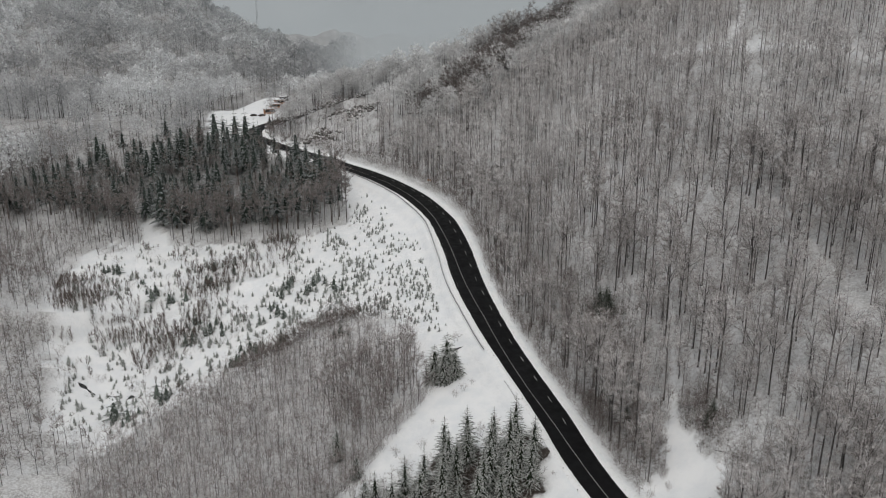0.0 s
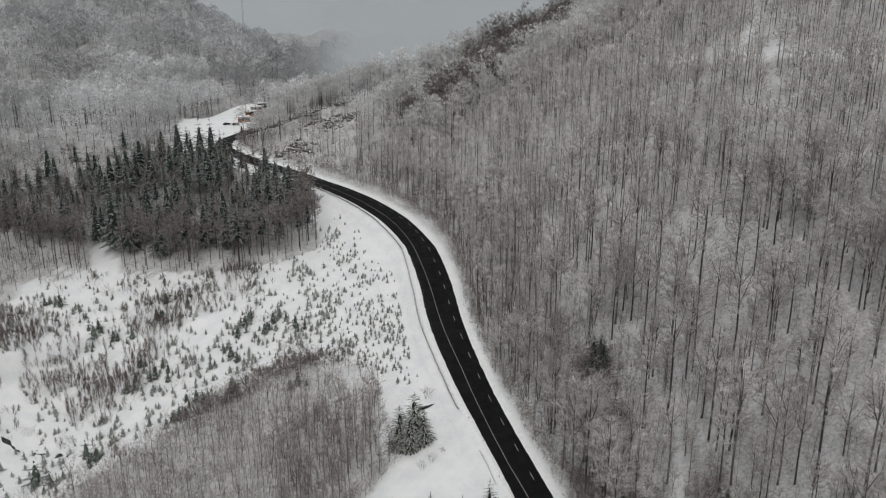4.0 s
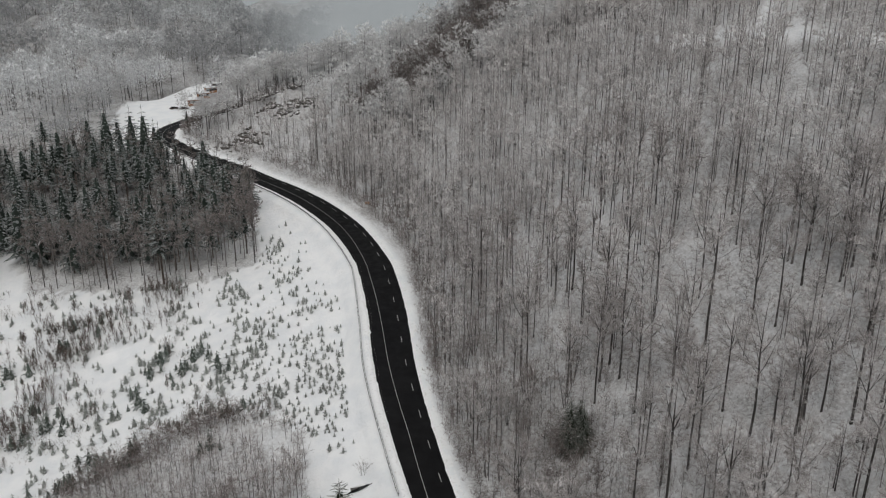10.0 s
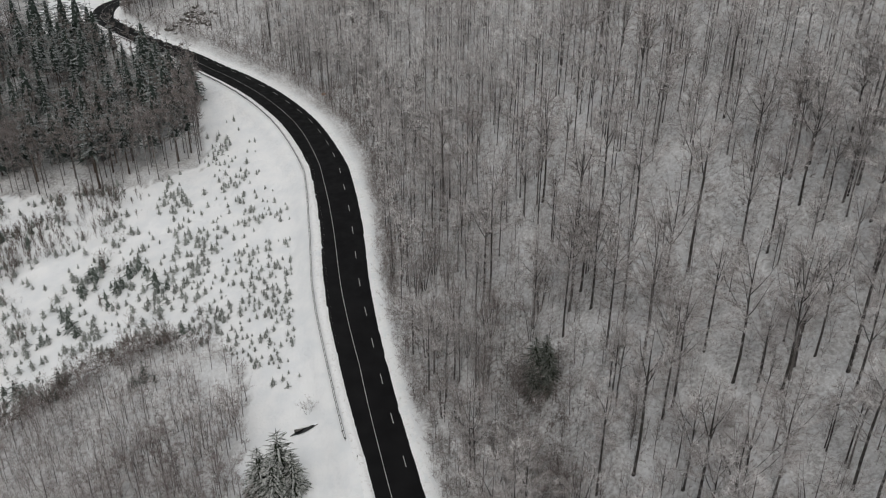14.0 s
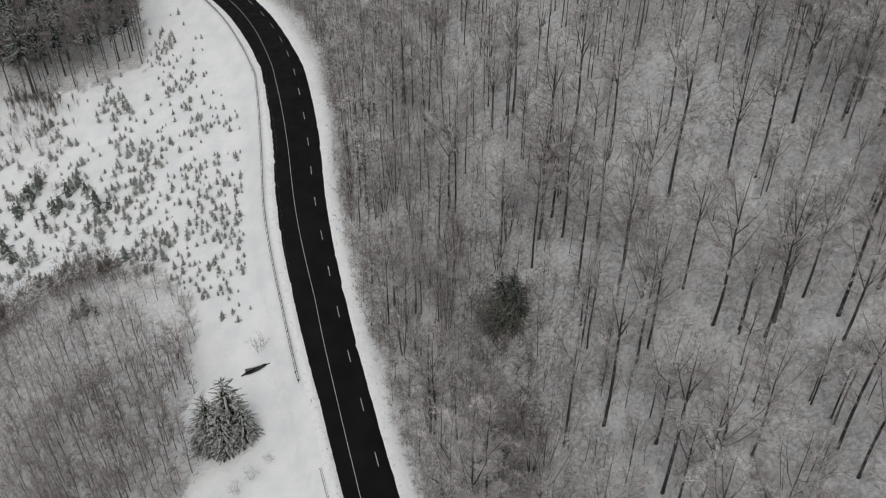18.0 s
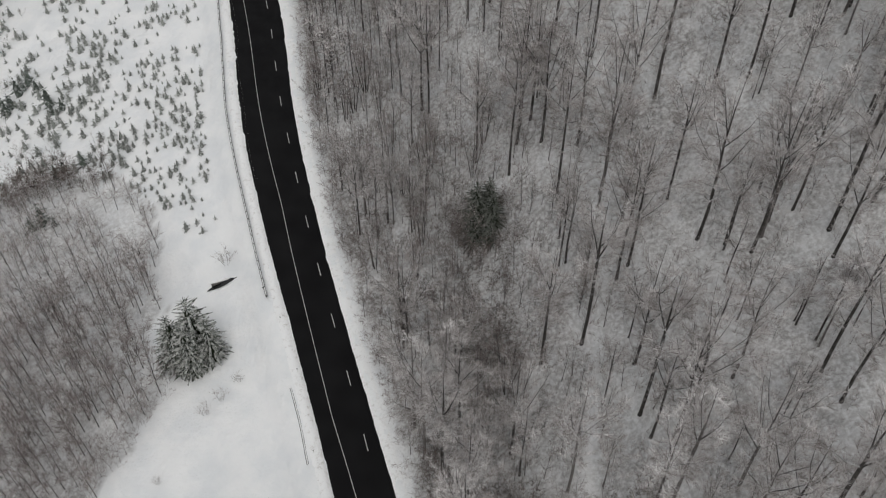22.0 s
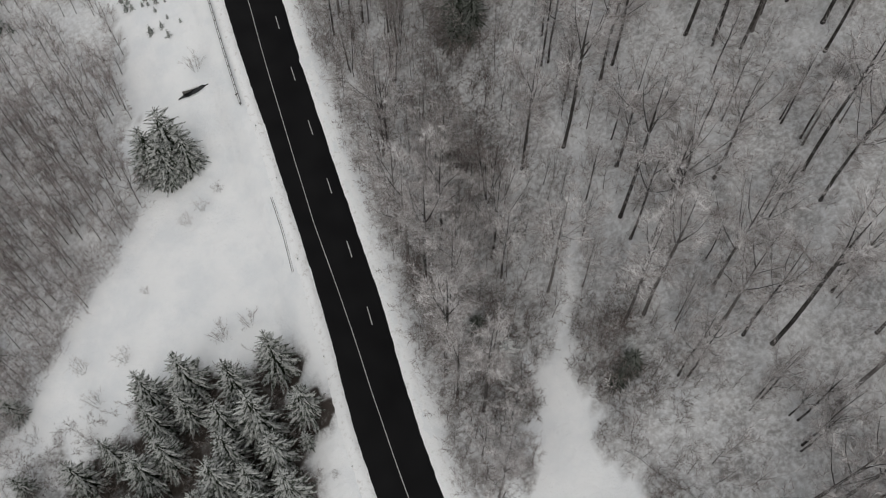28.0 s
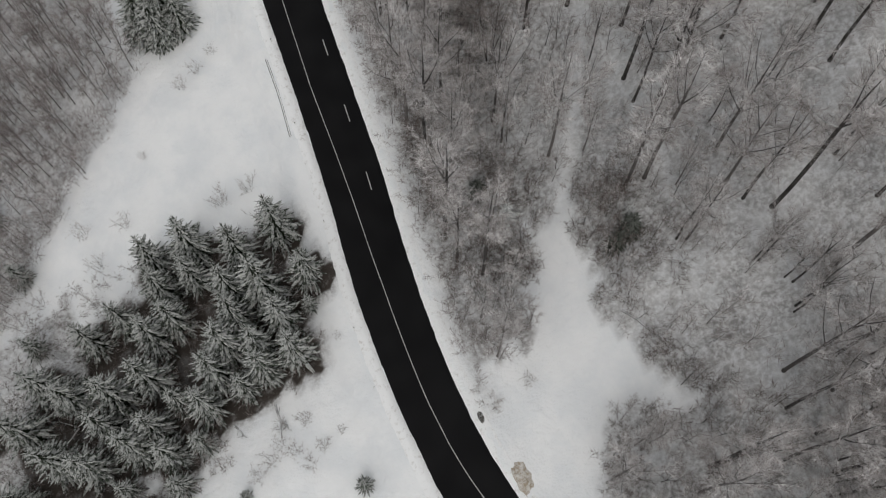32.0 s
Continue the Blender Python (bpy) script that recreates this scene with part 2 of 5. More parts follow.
def scatter_mesh(name, shapes, pick, place, yaw, size, mats, lean=None):
    """Copies of template shapes, given as lists of (v, f, slot), joined into one mesh."""
    vs, fs, ss, n = [], [], [], 0
    for k, layers in enumerate(shapes):
        rows = np.flatnonzero(pick == k)
        if not len(rows):
            continue
        c, s = np.cos(yaw[rows])[:, None], np.sin(yaw[rows])[:, None]
        for v, f, slot in layers:
            x, y, z = (v[None, :, i] * size[rows][:, None] for i in range(3))
            w = np.stack([x * c - y * s, x * s + y * c, z], -1)
            if lean is not None:
                w[..., 0] += z * lean[rows][:, :1]
                w[..., 1] += z * lean[rows][:, 1:]
            w += place[rows][:, None, :]
            vs.append(w.reshape(-1, 3))
            fs.append((f[None] + (n + np.arange(len(rows)) * len(v))[:, None, None]).reshape(-1, 3))
            ss.append(np.full(len(rows) * len(f), slot))
            n += len(rows) * len(v)
    return mesh_of(name, np.vstack(vs), np.vstack(fs), mats, np.concatenate(ss))


# ---------- the lie of the land ----------
ROAD = [(30, -112, 8.6), (18, -94, 8.6), (9.5, -78, 8.6), (4.6, -62, 8.6), (3.2, -50, 8.5), (2.9, -42, 8.6), (3.4, -28, 8.8), (5.0, -12, 8.9), (6.0, 4, 8.9),
        (6.9, 20, 9.1), (8.4, 46, 10.0), (11.1, 75, 11.0), (15.9, 103.5, 11.4), (18.4, 125, 11.4), (18.9, 138, 11.2), (16.3, 164, 11.2),
        (9.8, 186.5, 11.0), (1.7, 204, 10.6), (-6.0, 217, 10.0), (-14.5, 232, 9.2), (-29, 253, 8.6), (-41, 274.5, 8.6),
        (-42.5, 284, 8.8), (-40.4, 294, 9.0), (-34, 303, 8.6), (-24, 314, 8.6), (-8, 326, 8.6), (16, 345, 8.6), (50, 385, 8.6), (90, 440, 8.6)]
GRADE = ([-112, -80, -40, 0, 33, 80, 132, 180, 240, 301, 380, 460], [-5.5, -4, -2, 0.2, 2.3, 8, 15, 19.3, 24.8, 30, 31.5, 33])


def spline(points, step):
    """Catmull-Rom through the points, sampled at about every step metres."""
    pts = np.array(points, float)
    pts = np.vstack([2 * pts[0] - pts[1], pts, 2 * pts[-1] - pts[-2]])
    out = []
    for a, b, c, d in zip(pts, pts[1:], pts[2:], pts[3:]):
        n = max(1, int(round(np.linalg.norm(c[:2] - b[:2]) / step)))
        u = (np.arange(n) / n)[:, None]
        out.append(0.5 * (2 * b + (c - a) * u + (2 * a - 5 * b + 4 * c - d) * u ** 2 + (3 * b - 3 * c + d - a) * u ** 3))
    return np.vstack(out + [pts[-2:-1]])


LINE = spline(ROAD, 1.5)
GRADE_FINE = spline(list(zip(*GRADE)), 4)
LINE_Z = np.interp(LINE[:, 1], GRADE_FINE[:, 0], GRADE_FINE[:, 1])
TANGENT = np.gradient(LINE[:, :2], axis=0)
TANGENT /= np.linalg.norm(TANGENT, axis=1)[:, None]
RUN = np.r_[0, np.cumsum(np.linalg.norm(np.diff(LINE[:, :2], axis=0), axis=1))]


def beside(x, y):
    """Nearest place on the road: signed distance from its edge (right is positive), sign, road height, run."""
    x, y = np.ravel(x).astype(float), np.ravel(y).astype(float)
    off, side, high, run = (np.empty(len(x)) for _ in range(4))
    for s in range(0, len(x), 4000):
        px, py = x[s:s + 4000], y[s:s + 4000]
        gap = (px[:, None] - LINE[None, :, 0]) ** 2 + (py[:, None] - LINE[None, :, 1]) ** 2
        k = gap.argmin(1)
        vx, vy = px - LINE[k, 0], py - LINE[k, 1]
        cross = TANGENT[k, 0] * vy - TANGENT[k, 1] * vx
        side[s:s + 4000] = np.where(cross > 0, -1, 1)
        off[s:s + 4000] = np.sqrt(gap[np.arange(len(px)), k]) - LINE[k, 2] / 2
        high[s:s + 4000], run[s:s + 4000] = LINE_Z[k], RUN[k]
    return off, side, high, run


def waves(x, y, size, seed):
    """Smooth rolling between -1 and 1."""
    rng = np.random.RandomState(seed)
    total = np.zeros(len(x))
    for _ in range(7):
        a, p = rng.uniform(0, 6.283), rng.uniform(0, 6.283)
        k = 6.283 / (size * rng.uniform(0.6, 1.6))
        total += np.sin((x * math.cos(a) + y * math.sin(a)) * k + p)
    return total / 4.2


def smooth(v, lo, hi):
    u = np.clip((v - lo) / (hi - lo), 0, 1)
    return u * u * (3 - 2 * u)


def ground(x, y):
    x, y = np.ravel(x).astype(float), np.ravel(y).astype(float)
    off, side, high, run = beside(x, y)
    d = np.maximum(off, 0)
    # hillside above the road
    steep = np.interp(y, [-110, -20, 10, 110, 200, 270, 340], [0.46, 0.50, 0.60, 0.72, 0.60, 0.39, 0.12])
    up = np.interp(d, [0, 0.8, 2.0, 5, 14, 24], [0, 0.35, 0.35, 0.7, 3.6, 8.2]) + np.maximum(d - 24, 0) * steep
    up = np.where(d > 170, up - (d - 170) * steep * 0.55, up)
    # embankment and meadow below it
    down = np.interp(d, [0, 0.6, 1.6, 3.6, 7, 13, 26, 50, 127], [0, -0.25, -0.1, 0.4, 3.0, 4.4, 8.4, 14.2, 35])
    down *= 1 - smooth(y, 195, 275) * np.clip(1 - (d - 40) / 160, 0.35, 1)
    down *= np.interp(y, [-110, -30, 20], [0.6, 0.85, 1.0])
    far = np.maximum(d - 125, 0)
    down = down - far * 0.27 + np.maximum(far - 170, 0) * 0.2
    z = high + np.where(side > 0, up, -down)
    # wooded hills beyond the bend
    hills = 31 + 8 * np.exp(-((y - 300) / 55) ** 2) * smooth(-x, 66, 110) - 7 * np.exp(-((y - 400) / 50) ** 2) * smooth(-x, 60, 120)
    hills += 52 * smooth(y, 430, 780) * smooth(-x, -60, 120) - 22 * smooth(x, -30, 70) * smooth(y, 400, 520)
    z = np.where(side < 0, z + (hills - z) * smooth(y, 262, 330) * smooth(d, 12, 50), z)
    loose = smooth(d, 4, 40)
    z += loose * (waves(x, y, 46, 3) * 1.1 + waves(x, y, 14, 4) * 0.28) + smooth(d, 90, 260) * waves(x, y, 170, 5) * 9 + smooth(y, 330, 450) * (side < 0) * waves(x, y, 85, 8) * 14
    z += smooth(d, 0.5, 3) * (waves(x, y, 5, 6) * 0.10 + waves(x, y, 11, 7) * 0.16)
    return z - smooth(-off, 0.0, 0.5) * 0.35


def in_poly(x, y, poly):
    inside = np.zeros(len(x), bool)
    x, y = x + 1.6 * waves(x, y, 9, 51) + 0.9 * waves(x, y, 3.5, 52), y + 1.6 * waves(x, y, 8, 53) + 0.9 * waves(x, y, 3, 54)
    for (x0, y0), (x1, y1) in zip(poly, poly[1:] + poly[:1]):
        hit = ((y0 > y) != (y1 > y)) & (x < (x1 - x0) * (y - y0) / (y1 - y0 + 1e-12) + x0)
        inside ^= hit
    return inside


def near_line(x, y, line):
    """Distance to a line of (x, y, half width), less the half width there."""
    best = np.full(len(x), 1e9)
    for (ax, ay, aw), (bx, by, bw) in zip(line, line[1:]):
        u = np.clip(((x - ax) * (bx - ax) + (y - ay) * (by - ay)) / ((bx - ax) ** 2 + (by - ay) ** 2), 0, 1)
        best = np.minimum(best, np.hypot(x - ax - u * (bx - ax), y - ay - u * (by - ay)) - aw - u * (bw - aw))
    return best


# ---------- where things grow ----------
TRACK = [(66, 42, 0.1), (58, 20, 0.3), (47, 0, 0.3), (38.5, -14.5, 0.6), (32.4, -25, 0.9), (26.6, -35.5, 1.5), (23.5, -46, 2.0), (18.5, -58, 4.0), (12, -72, 5.0)]
CLEARING = [(25.5, -29), (29, -32), (28.6, -42), (27.6, -47.5), (30, -52.5), (34, -57.5), (38, -62), (30, -60.5), (24.5, -58), (22, -60), (19, -66), (12, -74), (6, -74), (9, -52), (11.2, -47), (14, -46), (18, -44.5), (21, -40), (22.2, -37)]
SIDE_TRACK = [(22, -51, 4.5), (29, -56, 2.0), (34, -60, 0.3), (40, -65, -0.8)]
TERRACE = [(122, 172, 1.5), (130, 158, 2), (138, 112, 3.2), (146, 87, 2.8), (150, 66, 2.2), (150, 40, 1)]
TERRACE_UP = [(138, 112, 2.5), (158, 132, 1.5), (170, 150, 1)]
MEADOW = [(4, 48), (-8, 52), (-18, 72), (-38, 90), (-72, 80), (-118, 60), (-135, 75), (-140, 160), (-128, 196), (-92, 182), (-32, 156), (-15, 160), (-13, 172), (2, 182), (12, 160), (9, 105)]
THICKET = [(-18, 46), (-15, 66), (-24, 80), (-38, 89), (-71, 79), (-118, 58), (-150, 40), (-150, -20), (-100, -40), (-60, -14), (-47, 0), (-34, 13), (-27, 18), (-19, 23), (-22, 34)]
STAND = [(-14, 176), (-16, 159), (-33, 157), (-62, 168), (-92, 182), (-96, 206), (-103, 208), (-103, 189), (-122, 202), (-145, 216), (-170, 226), (-176, 250), (-140, 256), (-98, 258), (-72, 262), (-56, 258), (-36, 243), (-22, 222), (-12, 205)]
GROVE_AREA = [(-10, -12), (-22, -9), (-32, -8), (-50, -9), (-80, -20), (-80, -70), (-40, -58), (-27, -43), (-22, -37), (-11, -36), (-6, -26)]
GROVE_CORE = [(-9, -16), (-20, -13), (-27, -13), (-40, -20), (-49, -22), (-56, -30), (-56, -44), (-36, -40), (-26, -36), (-15, -34), (-11, -32), (-8, -25)]
SNOWFIELD = [(-50, 268), (-62, 280), (-66, 320), (-62, 352), (-40, 392), (-8, 412), (-14, 380), (-34, 330), (-48, 300)]


GROVE = [(-8.1, -14.8, 15), (-20.7, -11.9, 15), (-14.6, -15.5, 14), (-26.7, -11.1, 14), (-27.0, -15.6, 13), (-17.3, -20.6, 15), (-12.9, -22.4, 17), (-6.3, -22.9, 12),
         (-26.6, -20.9, 14), (-18.0, -24.6, 14), (-20.5, -27.9, 15), (-16.3, -29.6, 13), (-39.4, -17.9, 13), (-30.3, -21.5, 14), (-32.5, -27.3, 16), (-23.2, -30.8, 15),
         (-16.7, -33.1, 13), (-11.7, -33.0, 14), (-38.1, -27.4, 16), (-44.5, -24.8, 14), (-25.9, -34.5, 14), (-37.1, -35.8, 15), (-47.9, -21.5, 14), (-48.0, -33.4, 16), (-43.6, -36.0, 15)]
GROVE_EDGE = [(-52, -27, 15), (-55, -36, 15), (-52, -42, 14), (-60, -24, 13), (-45, -44, 13), (-38, -46, 10), (-58, -48, 14), (-34, -34, 13), (-40.5, -31, 14), (-33, -38.5, 12), (-22, -16, 13), (-34, -17, 12), (-12, -27.5, 13), (-20, -34.5, 11)]


FRONT = [(-14, 176, 0), (-16, 159, 0), (-33, 157, 0), (-62, 168, 0), (-92, 182, 0), (-122, 202, 0), (-145, 216, 0), (-170, 226, 0)]


def under_spruces(x, y):
    """1 under the boughs of the grove, 0 a few metres out."""
    best = np.full(len(x), 1e9)
    for gx, gy, tall in GROVE + GROVE_EDGE:
        best = np.minimum(best, np.hypot(x - gx, y - gy))
    return 1 - smooth(best + 0.9 * waves(x, y, 4, 57), 2.9, 5.0)


def woods(x, y):
    """How far the place lies in the woods, 0 to 1."""
    off, side, high, run = beside(x, y)
    open_way = np.minimum.reduce([near_line(x, y, way) for way in (TRACK, SIDE_TRACK, TERRACE, TERRACE_UP)])
    right = (side > 0) * smooth(off, 1.6, 4.8) * smooth(open_way, -1.6, 1.2) * np.interp(off, [12, 45, 95, 140], [1.0, 0.88, 0.95, 1.0]) * ~in_poly(x, y, CLEARING)
    left = (side < 0) & (in_poly(x, y, STAND) |  ((off > 100) & ~in_poly(x, y, MEADOW)) | ((y > 240) & (off > 22)))
    left = (left | (in_poly(x, y, GROVE_AREA) & (x < -42))) & ~in_poly(x, y, SNOWFIELD)
    spruces = np.maximum(under_spruces(x, y) * 2.0, in_poly(x, y, GROVE_CORE) * 1.6)
    return np.maximum.reduce([right, left * np.where(y > 240, 1.3, 1.0), spruces, in_poly(x, y, STAND) * np.interp(near_line(x, y, FRONT), [9, 22], [0.2, 1.3]), (side < 0) * in_poly(x, y, THICKET) * np.interp(x, [-70, -40, -22], [0.95, 0.85, 0.66])])


# ---------- ground ----------
def axis_steps(lo, a, b, hi, fine, grow):
    mid = list(np.arange(a, b + fine, fine))
    step, v, high_end = fine, mid[-1], []
    while v < hi:
        step *= grow
        v += step
        high_end.append(v)
    step, v, low_end = fine, mid[0], []
    while v > lo:
        step *= grow
        v -= step
        low_end.append(v)
    return np.array(low_end[::-1] + mid + high_end)


def build_ground():
    gx = axis_steps(-3000, -60, 90, 3000, 1.3, 1.045)
    gy = axis_steps(-3000, -75, 175, 3500, 1.3, 1.045)
    xx, yy = np.meshgrid(gx, gy)
    z = ground(xx, yy)
    v = np.stack([xx.ravel(), yy.ravel(), z], -1)
    w, h = len(gx), len(gy)
    i = (np.arange(h - 1)[:, None] * w + np.arange(w - 1)[None]).ravel()
    f = np.stack([i, i + 1, i + w + 1, i + w], -1)
    me = mesh_of("ground", v, f, [snow_ground], smooth_shade=True)
    mark = me.attributes.new("litter", "FLOAT", "POINT")
    mark.data.foreach_set("value", woods(xx.ravel(), yy.ravel()).astype(np.float32))
    ob = new("ground", me)
    return tagged(ob, "snow-covered valley slopes with leaf litter under the woods", "ground", kind="structure")


build_ground()


# ---------- road ----------
NORMAL = np.stack([TANGENT[:, 1], -TANGENT[:, 0]], -1)


def ribbon(name, left, right, lift, mats, pick=None, thick=0.0):
    """A strip along the road between two offsets from its middle (right is positive)."""
    rows = np.arange(len(LINE)) if pick is None else pick
    left, right, lift = (np.broadcast_to(a, (len(rows),)).astype(float) for a in (left, right, lift))
    p, n, z = LINE[rows, :2], NORMAL[rows], LINE_Z[rows]
    cols = []
    for off in (left, right):
        q = p + n * off[:, None]
        cols.append(np.c_[q, z + lift - 0.006 * np.abs(off)])
    if thick:
        cols = [np.c_[cols[0][:, :2], cols[0][:, 2] - thick]] + cols + [np.c_[cols[1][:, :2], cols[1][:, 2] - thick]]
    v = np.stack(cols, 1)
    k, m = v.shape[:2]
    i = (np.arange(k - 1)[:, None] * m + np.arange(m - 1)[None]).ravel()
    return mesh_of(name, v.reshape(-1, 3), np.stack([i, i + 1, i + m + 1, i + m], -1), mats)


HALF = LINE[:, 2] / 2
road = new("road", ribbon("road", -HALF, HALF, 0.03, [asphalt], thick=0.4))
tagged(road, "wet black asphalt mountain road cleared of snow", "road", kind="structure")
SOLID = np.interp(RUN, [0, 57, 66, 90, 107, 124, 140, 170, 195, 223, 250, 272, 295, 340], [0.5, 0.4, -0.2, -0.3, -1.15, -1.7, -1.5, -0.9, -1.4, -2.2, -2.55, -1.6, -1.2, -0.8])
DASH = np.interp(RUN, [0, 106, 130, 187, 215, 250, 270, 340], [2.0, 2.1, 2.5, 3.25, 2.8, 2.8, 3.7, 3.3])
child("solid_line", ribbon("solid_line", SOLID - 0.055, SOLID + 0.055, 0.036, [paint]), road, "worn white continuous line")
dashes = [106.2, 117.9, 130.0, 142.0, 153.6, 165.1, 176.5, 187.4, 198.5, 209.5, 220.1, 230.4, 240.9, 250.0, 259.3]
while dashes[-1] < 420:
    dashes.append(dashes[-1] + 8.2)
for start in [d - 1.5 for d in dashes]:
    at_run = np.linspace(start, start + 3.0, 4)
    px, py = (np.interp(at_run, RUN, LINE[:, k]) for k in (0, 1))
    nx, ny = (np.interp(at_run, RUN, NORMAL[:, k]) for k in (0, 1))
    pz, off = np.interp(at_run, RUN, LINE_Z), np.interp(at_run, RUN, DASH)
    v = np.stack([np.stack([px + nx * (off + e), py + ny * (off + e), pz + 0.036 - 0.006 * np.abs(off + e)], -1) for e in (-0.075, 0.075)], 1)
    i = np.arange(3) * 2
    child("lane_dash", mesh_of("lane_dash", v.reshape(-1, 3), np.stack([i, i + 1, i + 3, i + 2], -1), [paint]), road)


def verge(name, sign, seed, label):
    """The ragged ploughed edge of the snow along one side of the road."""
    rng = np.random.RandomState(seed)
    fine = np.arange(0, RUN[-1], 0.45)
    p = np.stack([np.interp(fine, RUN, LINE[:, k]) for k in (0, 1)], -1)
    n = np.stack([np.interp(fine, RUN, NORMAL[:, k]) for k in (0, 1)], -1) * sign
    half, z = np.interp(fine, RUN, HALF), np.interp(fine, RUN, LINE_Z)
    rough_run = np.interp(fine, [185, 200, 255, 275], [0.35, 1.6, 1.6, 0.35]) if sign < 0 else 0.35
    rag = (waves(fine, fine * 0, 6, seed) * 0.10 + waves(fine, fine * 0, 1.7, seed + 1) * 0.09 + rng.uniform(-0.05, 0.05, len(fine))) * rough_run
    cols = []
    for off, lift in ((-0.12, -0.02), (0.10, 0.10), (0.45, 0.24), (1.0, 0.30), (1.7, 0.12), (2.4, -0.5)):
        q = p + n * (half + off + rag * (1.3 if off < 0.3 else 0.6))[:, None]
        bump = 1 + 0.45 * waves(fine, fine * 0, 2.6, seed + 2)
        high = z + lift * (bump if lift > 0 else 1)
        if off >= 1.7:
            high = ground(q[:, 0], q[:, 1]) + (0.06 if off < 2 else -0.3)
        cols.append(np.c_[q, high])
    v = np.stack(cols, 1)
    k, m = v.shape[:2]
    i = (np.arange(k - 1)[:, None] * m + np.arange(m - 1)[None]).ravel()
    f = np.stack([i, i + 1, i + m + 1, i + m], -1)
    if sign < 0:
        f = f[:, ::-1]
    ob = new(name, mesh_of(name, v.reshape(-1, 3), f, [slush], smooth_shade=True))
    return tagged(ob, label, "snow bank", kind="structure")


verge("snow_bank_right", 1, 21, "low ploughed snow bank along the hillside of the road")
verge("snow_bank_left", -1, 22, "ragged grey ploughed snow along the valley side of the road")


def height(x, y):
    return float(ground(np.array([x]), np.array([y]))[0])


# ---------- trees ----------
def unit(v):
    return v / (np.linalg.norm(v) + 1e-9)


def bare_tree(seed, tall, girth, limbs, branches, twigs, spread, first, twig_len, twig_wide, fork=True, sides=6, pair=True):
    """A leafless tree of unit shape: (trunk and limbs, fine twigs)."""
    rng = np.random.RandomState(seed)
    wood, fine = Shape(), Shape()
    bend = rng.uniform(-0.02, 0.02, 2) * tall
    marks, taper = [-0.03, 0.0, 0.03, 0.25, 0.5, 0.72, 0.88, 1.0], [1.5, 1.4, 1.05, 0.86, 0.70, 0.42, 0.22, 0.04]
    if sides < 5:
        marks, taper = [-0.03, 0.04, 0.5, 0.86, 1.0], [1.4, 1.0, 0.70, 0.25, 0.04]
    bends = 3 if sides > 4 else 2
    hs = np.array(marks) * tall
    u = hs / tall
    path = np.stack([bend[0] * np.sin(u * 2.6), bend[1] * np.sin(u * 2.1), hs], -1)
    wood.tube(path, girth * np.array(taper), sides)
    starts = []
    for k in range(limbs):
        s = first + (0.97 - first) * ((k + rng.uniform(0, 0.9)) / limbs) ** 0.85
        base = np.array([np.interp(s, u, path[:, i]) for i in range(3)])
        a = k * 2.4 + rng.uniform(-0.5, 0.5)
        rise = rng.uniform(1.4, 3.3) if fork else rng.uniform(0.4, 1.3)
        way = unit(np.array([math.cos(a), math.sin(a), rise]))
        long = ((1.02 - s) * tall * 0.66 + 0.10 * tall) * rng.uniform(0.7, 1.15) * spread
        pts = [base]
        for j in range(bends):
            way = unit(way + np.array([0, 0, 0.22]) + rng.uniform(-0.16, 0.16, 3))
            pts.append(pts[-1] + way * long / bends)
        r = girth * (0.16 + 0.30 * (1 - s))
        wood.tube(pts, r * np.linspace(1, 0.12, bends + 1), 3)
        starts.append((pts, long))
        for b in range(branches):
            w = rng.uniform(0.2, 0.95) * bends
            i = min(int(w), bends - 1)
            p = np.array(pts[i]) + (w - i) * (np.array(pts[i + 1]) - pts[i])
            bw = unit(unit(np.array(pts[i + 1]) - pts[i]) * 1.2 + rng.uniform(-0.8, 0.8, 3) + np.array([0, 0, 0.2]))
            bl = long * rng.uniform(0.25, 0.5)
            q = [p, p + bw * bl * 0.5, p + unit(bw + np.array([0, 0, 0.2])) * bl]
            wood.tube(q, r * np.array([0.42, 0.28, 0.08]), 3)
            starts.append((q, bl))
    weight = np.array([l for _, l in starts])
    for k in rng.choice(len(starts), twigs, p=weight / weight.sum()):
        pts, long = starts[k]
        w = rng.uniform(0.12, 1.0) * (len(pts) - 1)
        i = min(int(w), len(pts) - 2)
        p = np.array(pts[i]) + (w - i) * (np.array(pts[i + 1]) - pts[i])
        way = unit(unit(np.array(pts[i + 1]) - pts[i]) * 1.15 + rng.uniform(-1, 1, 3) * 0.85 + np.array([0, 0, 0.15]))
        l = twig_len * rng.uniform(0.5, 1.3)
        across = unit(np.cross(way, rng.uniform(-1, 1, 3))) * twig_wide * rng.uniform(0.6, 1.3)
        if not pair:
            fine.add([p - across, p + across, p + way * l], [(0, 1, 2)])
            continue
        fine.add([p - across, p + across, p + way * l, p + unit(way + rng.uniform(-0.8, 0.8, 3)) * l * 0.8], [(0, 1, 2), (0, 1, 3)])
    return wood.get(), fine.get()


